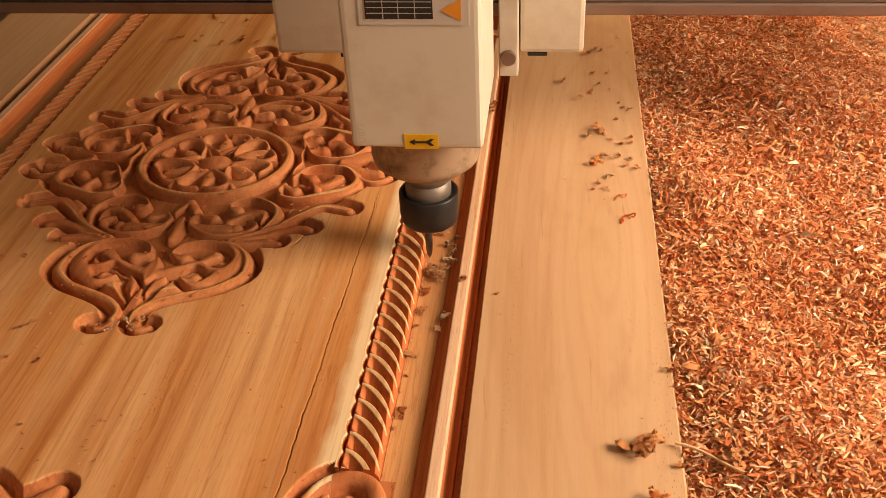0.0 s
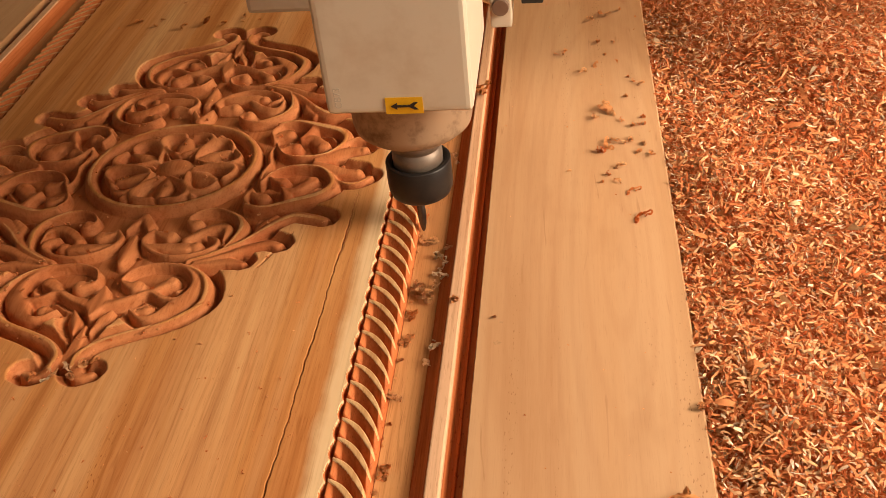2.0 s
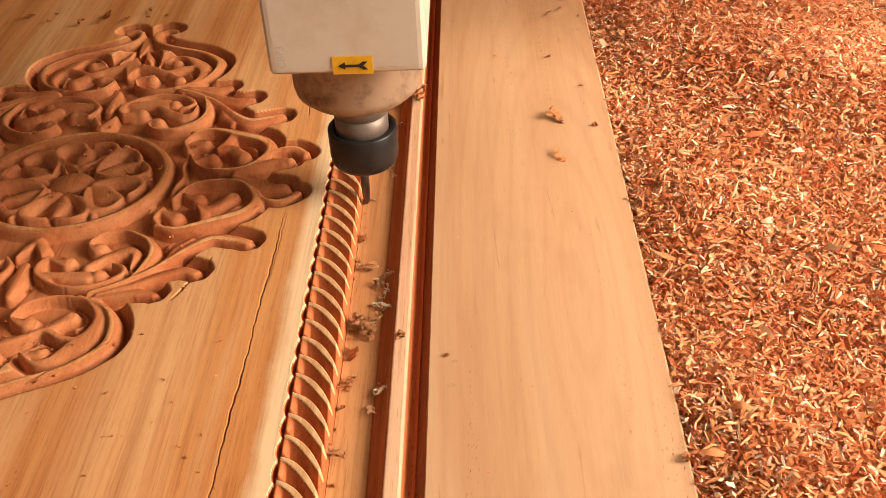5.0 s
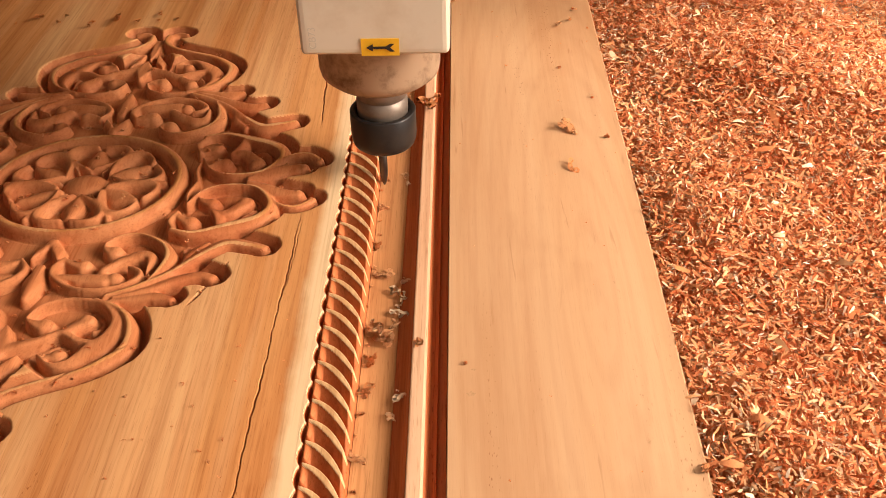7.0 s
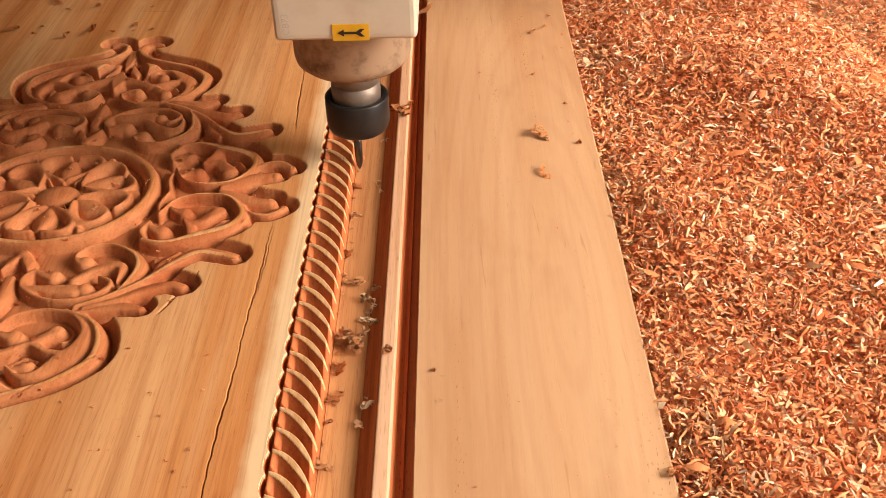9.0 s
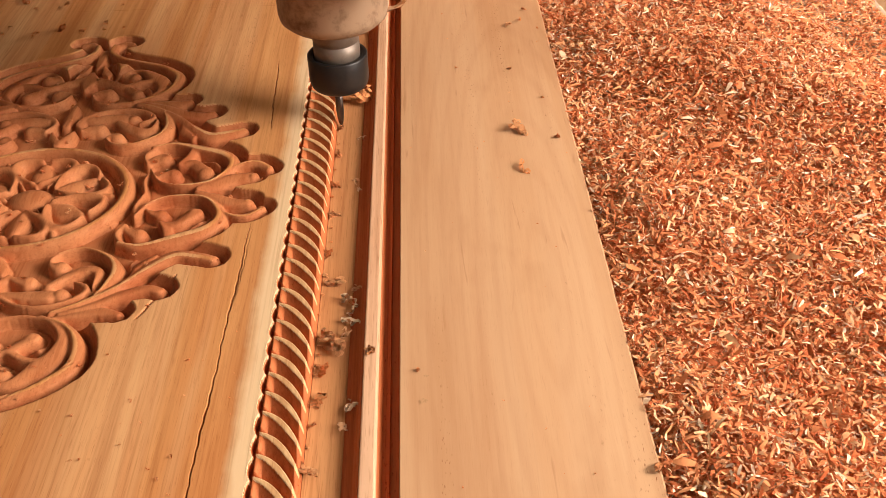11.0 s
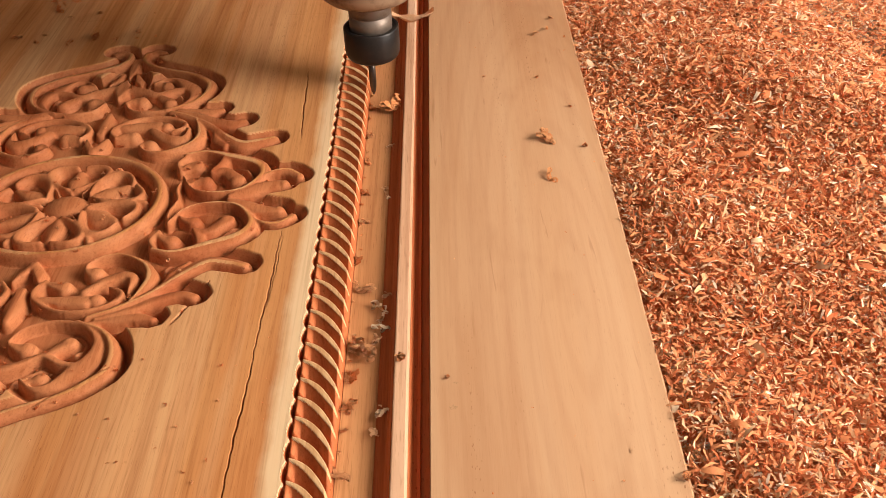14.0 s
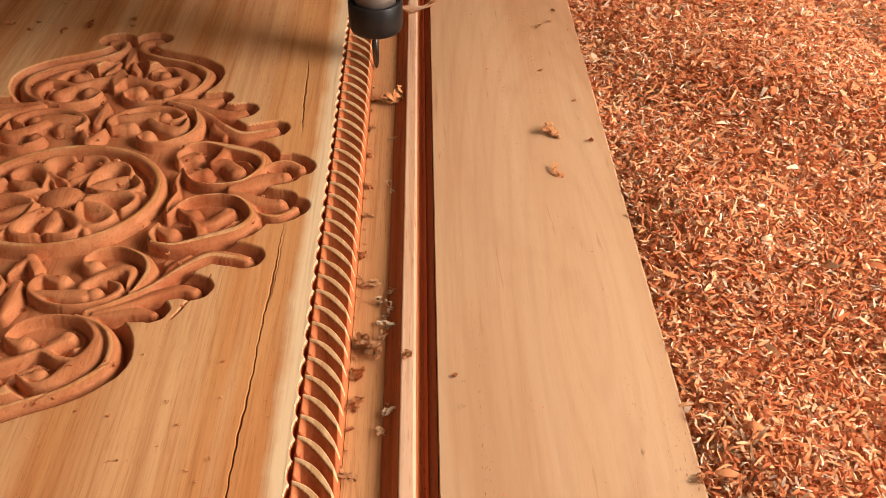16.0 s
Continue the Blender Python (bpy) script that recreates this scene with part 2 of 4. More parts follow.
# ---- mesh helpers ----
def link_mesh(name, me, mat, parent=None, label=""):
    if mat is not None and len(me.materials) == 0:
        me.materials.append(mat)
    ob = new(name, me)
    if parent is not None:
        ob.parent = parent
    if label:
        tagged(ob, label=label)
    return ob


def part(name, bm, mat, parent=None, label="", smooth=False):
    me = bpy.data.meshes.new(name)
    bm.normal_update()
    for f in bm.faces:
        f.smooth = smooth
    bm.to_mesh(me)
    bm.free()
    return link_mesh(name, me, mat, parent, label)


def thing(name, label, category, loc=(0, 0, 0), group="", kind=""):
    ob = new(name)
    ob.location = loc
    return tagged(ob, label, category, group, kind)


def box(x0, x1, y0, y1, z0, z1, bevel=0.0, seg=2):
    bm = bmesh.new()
    bmesh.ops.create_cube(bm, size=1.0)
    for v in bm.verts:
        v.co = Vector((x0 + (v.co.x + 0.5) * (x1 - x0), y0 + (v.co.y + 0.5) * (y1 - y0), z0 + (v.co.z + 0.5) * (z1 - z0)))
    if bevel:
        bmesh.ops.bevel(bm, geom=bm.edges[:], offset=bevel, segments=seg, affect="EDGES", profile=0.6)
    return bm


def lathe(profile, segments=48, cx=0.0, cy=0.0):
    """A turned solid round the z axis through (cx, cy) from (radius, height) pairs."""
    bm = bmesh.new()
    rings = []
    for r, z in profile:
        rings.append([bm.verts.new((cx + r * math.cos(2 * math.pi * i / segments), cy + r * math.sin(2 * math.pi * i / segments), z)) for i in range(segments)])
    for a, b in zip(rings, rings[1:]):
        for i in range(segments):
            j = (i + 1) % segments
            bm.faces.new((a[i], a[j], b[j], b[i]))
    bm.faces.new(list(reversed(rings[0])))
    bm.faces.new(rings[-1])
    bmesh.ops.recalc_face_normals(bm, faces=bm.faces[:])
    return bm


def grid_mesh(name, xs, ys, Z, bottom=None):
    """A relief sheet over the grid xs by ys with heights Z[j, i]; a skirt goes down to bottom."""
    nx, ny = len(xs), len(ys)
    X, Y = np.meshgrid(xs, ys)
    co = np.stack([X, Y, Z], -1).reshape(-1, 3)
    idx = np.arange(nx * ny).reshape(ny, nx)
    q = np.stack([idx[:-1, :-1], idx[:-1, 1:], idx[1:, 1:], idx[1:, :-1]], -1).reshape(-1, 4)
    if bottom is not None:
        rim = np.concatenate([idx[0, :], idx[1:, -1], idx[-1, -2::-1], idx[-2:0:-1, 0]])
        low = co[rim].copy()
        low[:, 2] = bottom
        base = len(co)
        n = len(rim)
        co = np.concatenate([co, low, co[rim]])
        k = np.arange(n)
        k2 = (k + 1) % n
        q = np.concatenate([q, np.stack([base + n + k, base + k, base + k2, base + n + k2], -1)])
    me = bpy.data.meshes.new(name)
    me.vertices.add(len(co))
    me.vertices.foreach_set("co", co.astype(np.float32).ravel())
    me.loops.add(q.size)
    me.loops.foreach_set("vertex_index", q.astype(np.int32).ravel())
    me.polygons.add(len(q))
    me.polygons.foreach_set("loop_start", np.arange(0, q.size, 4, dtype=np.int32))
    me.polygons.foreach_set("use_smooth", np.ones(len(q), dtype=bool))
    me.update(calc_edges=True)
    return me


def sweep(profile, y0, y1, steps=1, close=True):
    """A moulding along y whose cross-section is the polygon of (x, z) pairs."""
    bm = bmesh.new()
    rows = []
    for k in range(steps + 1):
        y = y0 + (y1 - y0) * k / steps
        rows.append([bm.verts.new((x, y, z)) for x, z in profile])
    n = len(profile)
    for a, b in zip(rows, rows[1:]):
        for i in range(n if close else n - 1):
            j = (i + 1) % n
            bm.faces.new((a[i], a[j], b[j], b[i]))
    if close:
        bm.faces.new(rows[0])
        bm.faces.new(list(reversed(rows[-1])))
    bmesh.ops.recalc_face_normals(bm, faces=bm.faces[:])
    return bm


# ---- the room ----
def room():
    part("floor", box(-3.0, 1.42, -2.6, 4.2, -0.95, -0.85), CONCRETE)
    # walls and ceiling are never in view; added to limit the sky's light
    part("wall_west", box(-3.12, -3.0, -2.6, 4.2, -0.85, 2.7), PLASTER)
    part("wall_north", box(-3.0, 1.42, 4.2, 4.32, -0.85, 2.7), PLASTER)
    # unseen wall; its opening is added to suit the fill lamp
    south = thing("wall_south", "unseen plastered wall with an opening added for the fill lamp", "wall", kind="structure")
    part("wall_piece", box(-3.0, -1.3, -2.72, -2.6, -0.85, 2.7), PLASTER, south)
    part("wall_piece", box(0.5, 1.42, -2.72, -2.6, -0.85, 2.7), PLASTER, south)
    part("wall_piece", box(-1.3, 0.5, -2.72, -2.6, -0.85, 1.15), PLASTER, south)
    part("wall_piece", box(-1.3, 0.5, -2.72, -2.6, 2.3, 2.7), PLASTER, south)
    east = thing("wall_east", "unseen plastered wall added round the wide daylight doorway", "wall", kind="structure")
    part("wall_piece", box(1.42, 1.54, -2.6, -0.9, -0.85, 2.7), PLASTER, east)
    part("wall_piece", box(1.42, 1.54, 2.3, 4.2, -0.85, 2.7), PLASTER, east)
    part("wall_piece", box(1.42, 1.54, -0.9, 2.3, 2.0, 2.7), PLASTER, east)
    part("ceiling", box(-3.12, 1.54, -2.72, 4.32, 2.7, 2.8), PLASTER)
    tags = (("floor", "dusty bare concrete workshop floor", "floor"), ("wall_west", "unseen plastered wall added to enclose the workshop", "wall"),
            ("wall_north", "unseen plastered wall added to enclose the workshop", "wall"), ("ceiling", "unseen plastered ceiling added to shut out the sky", "ceiling"))
    for n, l, c in tags:
        tagged(bpy.data.objects[n], l, c, kind="structure")
    bed = part("machine_bed", box(-0.80, 0.56, -0.75, 2.2, -0.10, -0.042, 0.004), BED)
    tagged(bed, "flat spoilboard bed of a wood router table", "machine bed", kind="structure")
    frame_ob = part("machine_base", box(-0.76, 0.53, -0.7, 2.1, -0.85, -0.104, 0.01), GREYBEIGE)
    tagged(frame_ob, "heavy welded steel base under the router bed", "machine base", kind="structure")


def beyond_the_heap():
    """What stands on the floor behind the router table, seen past the heap's end."""
    post = thing("wooden_post", "dark varnished turned wooden post standing on the floor", "post", (0.675, 1.45, -0.85))
    part("shaft", lathe([(0.050, 0.0), (0.052, 0.30), (0.046, 0.34), (0.054, 0.40), (0.054, 1.30)], 28), DARKWOOD, post, "", True)
    part("cap", lathe([(0.060, 1.302), (0.062, 1.33), (0.050, 1.36)], 28), DARKWOOD, post, "", True)
    board = thing("wooden_board", "pale planed wooden board standing upright behind the table", "board", (0.90, 1.36, -0.85))
    for k in range(3):
        part("plank", box(-0.165 + 0.111 * k, -0.056 + 0.111 * k, -0.018, 0.018, 0.0, 1.45, 0.003), STILE, board)
    sheet = thing("metal_cabinet", "low grey sheet-metal cabinet with a black handle", "cabinet", (0.76, 0.66, -0.85))
    part("body", box(-0.15, 0.15, -0.10, 0.10, 0.0, 0.725, 0.006), GREYSHEET, sheet)
    part("handle", box(-0.145, -0.128, -0.125, -0.101, 0.60, 0.715, 0.004), DARK, sheet, "black plastic handle")


room()
beyond_the_heap()

# ---- the carved door panel ----
XC, YC = -0.303, 0.246          # middle of the carved rosette
Y0, Y1 = -0.62, 1.75            # ends of the panel
ROPE0, ROPE1 = -0.0890, -0.0578  # the rope between its two sides


def stroke_field(X, Y, pts, widths, top, H, power=0.5, crest=0.0):
    """Raise a rounded band along a smooth line of points; widths and tops change along it."""
    pts, widths = np.asarray(pts, float), np.asarray(widths, float)
    tops = np.full(len(pts), top) if np.isscalar(top) else np.asarray(top, float)
    m = widths.max()
    lo, hi = pts.min(0) - m, pts.max(0) + m
    ii = np.where((X[0] >= lo[0]) & (X[0] <= hi[0]))[0]
    jj = np.where((Y[:, 0] >= lo[1]) & (Y[:, 0] <= hi[1]))[0]
    if len(ii) == 0 or len(jj) == 0:
        return
    sl = (slice(jj[0], jj[-1] + 1), slice(ii[0], ii[-1] + 1))
    x, y = X[sl], Y[sl]
    hh = np.full(x.shape, -9.0)
    for a, b, wa, wb, ta, tb in zip(pts, pts[1:], widths, widths[1:], tops, tops[1:]):
        d = b - a
        L = max(d @ d, 1e-12)
        s = np.clip(((x - a[0]) * d[0] + (y - a[1]) * d[1]) / L, 0, 1)
        ox, oy = x - a[0] - s * d[0], y - a[1] - s * d[1]
        w = wa + (wb - wa) * s
        q = 1 - (np.hypot(ox, oy) / w) ** 2
        side = (d[0] * oy - d[1] * ox) / (math.sqrt(L) * w)
        t = ta + (tb - ta) * s
        z = np.where(q > 0, FLOOR_Z + (t - FLOOR_Z) * np.clip(q, 0, 1) ** power * (1 + crest * np.clip(side, -1, 1)), -9.0)
        hh = np.maximum(hh, z)
    H[sl] = np.maximum(H[sl], hh)


FLOOR_Z = -0.0122


def curve(p0, p1, p2, p3, n=18):
    t = np.linspace(0, 1, n)[:, None]
    p0, p1, p2, p3 = (np.array(p, float) for p in (p0, p1, p2, p3))
    return (1 - t) ** 3 * p0 + 3 * t * (1 - t) ** 2 * p1 + 3 * t * t * (1 - t) * p2 + t ** 3 * p3


def taper(n, a, b, c=None):
    """Widths from a over b to c along a line of n points."""
    t = np.linspace(0, 1, n)
    if c is None:
        return a + (b - a) * t
    return np.where(t < 0.5, a + (b - a) * 2 * t, b + (c - b) * (2 * t - 1))


def flow(pts, widths, top=-0.0022, power=0.16, crest=0.16, n=7):
    """A carved ribbon: a smooth line through points given in millimetres, with half-widths in millimetres."""
    p = np.asarray(pts, float)
    w = np.asarray(widths, float)
    p = np.concatenate([[2 * p[0] - p[1]], p, [2 * p[-1] - p[-2]]])
    out, ws = [], []
    for k in range(1, len(p) - 2):
        for t in np.linspace(0, 1, n, endpoint=(k == len(p) - 3)):
            a, b, c, d = p[k - 1:k + 3]
            out.append(0.5 * (2 * b + (c - a) * t + (2 * a - 5 * b + 4 * c - d) * t * t + (3 * b - a - 3 * c + d) * t ** 3))
            ws.append(1.36 * (w[k - 1] + (w[k] - w[k - 1]) * t))
    return np.array(out) * 0.001, np.array(ws) * 0.001, top, power, crest


def knob(u, v, r, top=-0.0022):
    """A round bead at the head of a scroll."""
    p = np.array([[u, v], [u + 0.01, v]]) * 0.001
    return p, np.array([r, r]) * 0.00112, top, 0.40, 0.0


def end_scroll():
    """The large round scroll towards the rosette's end, with its outer stem rib."""
    return [
        flow([(53.6, 149.6), (74.8, 161.2), (86.2, 178.8), (87.9, 199.5), (79.2, 211.8), (64.1, 223.8), (38.3, 234.8), (20.1, 244.6), (10, 257), (10, 270)],
             (1.4, 2.2, 3.6, 4.4, 4.2, 3.5, 3.4, 3.6, 3.8, 3.6), -0.0012),
        flow([(9.7, 168.5), (17.0, 154.8), (37.0, 148.2), (60.8, 153.9), (74.1, 170.1), (74.2, 187.3), (66.2, 199.4), (53.4, 213.3), (41.0, 215.3), (29.3, 206.2)],
             (1.3, 1.6, 1.9, 2.6, 4.0, 6.0, 7.0, 3.6, 2.0, 1.2)),
        flow([(3.2, 199.0), (23.3, 190.9), (38.1, 183.1), (52.0, 190.5), (62.3, 192.8)], (5.0, 3.5, 3.0, 3.0, 2.5)),
        flow([(38.1, 183.1), (43.9, 176.8), (51.6, 169.9)], (2.4, 4.0, 5.0), -0.0030),
        flow([(9.7, 168.5), (16, 172.5), (23.6, 174.4)], (1.3, 3.4, 5.0), -0.0030),
        flow([(29.3, 206.2), (35, 206), (42.4, 204.7)], (1.2, 3.2, 4.6), -0.0035),
        knob(23.6, 174.4, 7.2), knob(51.6, 169.9, 6.8), knob(42.4, 204.7, 6.6),
        # star between the two end scrolls and the leaves under it
        flow([(0, 178), (0, 198), (0, 214)], (1.5, 7.5, 1.2)),
        flow([(16, 205), (12, 216), (7, 231)], (1.0, 4.2, 1.4), -0.0035),
        flow([(0, 222), (0, 238), (0, 262)], (1.0, 3.6, 4.6), -0.0045),
        flow([(10, 270), (17, 277), (25, 275)], (3.6, 4.2, 3.4), -0.0030),
    ]


def row_scroll():
    """The scroll beside the medallion's end, with the leaf bands that sweep out of it."""
    return [
        flow([(41.7, 86.3), (50.0, 77.2), (66.5, 73.7), (86.7, 85.4), (94.6, 100.7), (92, 117), (86, 130)], (1.2, 1.6, 1.9, 2.6, 4.0, 3.2, 1.4), -0.0012),
        flow([(47.7, 115.1), (59.3, 103.8), (72.4, 97.1), (81.3, 102.0), (81.4, 119.3)], (3.4, 4.4, 5.0, 3.4, 1.0)),
        flow([(16.8, 103.4), (11.6, 113.4), (14.8, 123.3), (28.7, 134.4), (46.2, 138.3), (63.6, 134.7), (74.8, 125.8), (74.8, 118.0), (65.9, 112.6)],
             (2.0, 3.0, 3.0, 2.0, 2.0, 2.2, 3.0, 2.6, 1.0)),
        flow([(19, 122), (33, 124), (50, 124.5)], (3.0, 5.2, 5.8), -0.0030),
        flow([(16.8, 103.4), (23, 106), (31, 108.3)], (2.0, 3.8, 5.0), -0.0030),
        flow([(41.7, 86.3), (44.5, 90), (49.7, 92)], (1.2, 3.2, 5.0), -0.0030),
        knob(49.7, 92.0, 7.2), knob(31.0, 108.3, 6.8), knob(58.5, 123.7, 6.6),
        flow([(58.6, 145.9), (78.1, 135.4), (98.9, 119.5), (115.5, 99.6), (133.8, 84.5), (152, 87), (163, 91)], (2.5, 3.0, 3.2, 4.6, 5.4, 4.8, 4.2), -0.0014),
        knob(163.5, 91.2, 5.0),
        flow([(105, 109), (109, 96), (119, 85)], (0.9, 3.8, 2.6), -0.0026),
        flow([(65.0, 147.2), (86.9, 138.0), (104.8, 127.3), (120.3, 122.3), (130, 125)], (2.2, 3.6, 4.6, 4.8, 4.0), -0.0020),
        knob(131.0, 125.4, 5.0),
        flow([(61.8, 151.5), (80.4, 147.0), (95, 146), (106, 149)], (2.5, 4.6, 4.8, 3.2), -0.0024),
        # diamonds on the long axis
        flow([(0, 80), (7, 92), (10, 102)], (3.2, 3.8, 1.4), -0.0030),
        flow([(0, 112), (2, 128), (0, 147)], (3.4, 5.0, 2.4), -0.0030),
    ]


def side_scroll():
    """The scroll at the rosette's flank and the hooked leaves at its point."""
    return [
        flow([(92.6, 33.3), (102.6, 15.1), (119.6, 7.1), (143.3, 9.8), (157.0, 23.8), (161.7, 39.6), (152.8, 54.8), (130.4, 65.7), (105.9, 74.2), (87.2, 68.9)],
             (1.2, 1.6, 1.9, 2.2, 3.0, 4.2, 4.8, 5.0, 3.4, 1.8), -0.0012),
        flow([(88.2, 44.2), (84.6, 56.3), (90.6, 68.2)], (2.0, 2.4, 2.0)),
        flow([(116, 42), (122, 52), (125, 63)], (2.6, 3.6, 3.6)),
        flow([(116, 42), (126.2, 43.1), (133, 36), (138.3, 29.1)], (2.6, 4.4, 5.0, 6.0), -0.0030),
        flow([(99, 22), (105, 26.5), (112.2, 28.8)], (1.2, 3.4, 5.0), -0.0030),
        flow([(88.2, 46), (93, 51), (99.4, 54.2)], (2.0, 4.0, 5.4), -0.0030),
        knob(112.2, 28.8, 6.6), knob(138.3, 29.1, 7.6), knob(99.4, 54.2, 7.4),
        flow([(92.6, 33.3), (89.5, 18), (94, 0)], (1.4, 2.0, 1.6), -0.0030),
        flow([(137.8, 2.0), (152, 9), (165, 16), (180.0, 18.5)], (3.0, 5.6, 6.0, 4.6), -0.0020),
        knob(180.0, 18.5, 5.4, -0.0010),
        flow([(163, 32), (172, 37), (182, 37.0), (191.8, 28.8)], (1.4, 3.0, 3.8, 3.8), -0.0014),
        knob(192.0, 28.4, 4.6, -0.0010),
    ]


def quadrant_elements():
    """The ribbons of a quarter of the rosette, in its own plane (u across, v along); mirrored four times."""
    return end_scroll() + row_scroll() + side_scroll()


def rosette_heights(X, Y):
    """Heights of the carved field: flat at 0, sunk to the floor inside the outline, strokes raised in it."""
    U, Vv = X - XC, Y - YC
    up = np.full(X.shape, -9.0)
    E = quadrant_elements()
    for su in (1, -1):
        for sv in (1, -1):
            for pts, w, top, power, crest in E:
                stroke_field(U, Vv, pts * np.array([su, sv]), w, top, up, power, crest * su * sv)
    # round medallion with a ring, eight leaves and a button
    RA, RB = 0.0785, 0.0700
    rho = np.hypot(U / RA, Vv / RB)
    ring = 1 - ((rho - 1.0) * 0.075 / 0.0058) ** 2
    up = np.maximum(up, np.where(ring > 0, FLOOR_Z + (-0.0008 - FLOOR_Z) * np.clip(ring, 0, 1) ** 0.35, -9))
    for k in range(6):
        a = 90 + 60 * k
        ca, sa = math.cos(radians(a)), math.sin(radians(a))
        S = np.array([RA * 0.98, RB * 0.98])
        along = np.array([ca, sa])
        across = np.array([-sa, ca])
        for sgn in (1, -1):
            p = [along * 0.30 + across * 0.04 * sgn, along * 0.50 + across * 0.40 * sgn, along * 0.86 + across * 0.42 * sgn, along * 0.78 + across * 0.06 * sgn]
            c = curve(*[q * S for q in p])
            stroke_field(U, Vv, c, taper(18, 0.0026, 0.0052, 0.0030), -0.0020, up, 0.22, 0.2 * sgn)
        c = curve(*[q * S for q in (along * 0.28, along * 0.42, along * 0.55, along * 0.70)])
        stroke_field(U, Vv, c, taper(18, 0.0034, 0.0105, 0.0050), -0.0042, up, 0.4, 0.2)
        b = np.array([math.cos(radians(a + 30)), math.sin(radians(a + 30))])
        c = curve(*[q * S for q in (b * 0.26, b * 0.45, b * 0.65, b * 0.86)])
        stroke_field(U, Vv, c, taper(18, 0.0014, 0.0020, 0.0040), -0.0030, up, 0.4, 0.0)
    button = 1 - np.hypot(U / 0.0195, Vv / 0.0165) ** 2
    up = np.maximum(up, np.where(button > 0, FLOOR_Z + (-0.0015 - FLOOR_Z) * np.clip(button, 0, 1) ** 0.45, -9))
    return up


def outline_distance(mask, step):
    """Distance in metres from the raised shapes, by growing the mask; exact enough for a dished margin."""
    d = np.where(mask, 0.0, 1.0)
    for _ in range(14):
        for dx, dy, c in ((1, 0, 1.0), (0, 1, 1.0), (1, 1, 1.41421)):
            for sx, sy in {(1, 1), (-1, -1), (1, -1), (-1, 1)}:
                s = np.roll(np.roll(d, dx * sx, 1), dy * sy, 0) + c * step
                d = np.minimum(d, s)
    return d


def near_leaves():
    return [
        flow([(0, -262), (4, -236), (14, -222), (25, -207)], (7, 13, 9, 6), -0.0016, 0.3),
        flow([(0, -262), (-1, -240), (-10, -222), (-17, -213)], (7, 12, 8, 5), -0.0016, 0.3),
        flow([(8, -292), (30, -262), (46, -240), (57, -232)], (5, 11, 9, 7), -0.0016, 0.3),
    ]


def corner_scroll():
    """The snail-shaped scroll where the rope ends."""
    return [
        flow([(-104, -268), (-108, -240), (-106, -212), (-96, -190), (-80, -180), (-64, -184), (-57, -198), (-62, -214), (-78, -222), (-92, -214)],
             (4.0, 4.0, 4.2, 4.6, 5.0, 5.4, 5.6, 6.0, 4.0, 1.6), -0.0008, 0.24),
        flow([(-92, -214), (-95, -206), (-90, -196)], (1.6, 2.2, 1.2), -0.0020),
        knob(-76.5, -201, 7.5, -0.0015),
    ]


RELIEF = {}


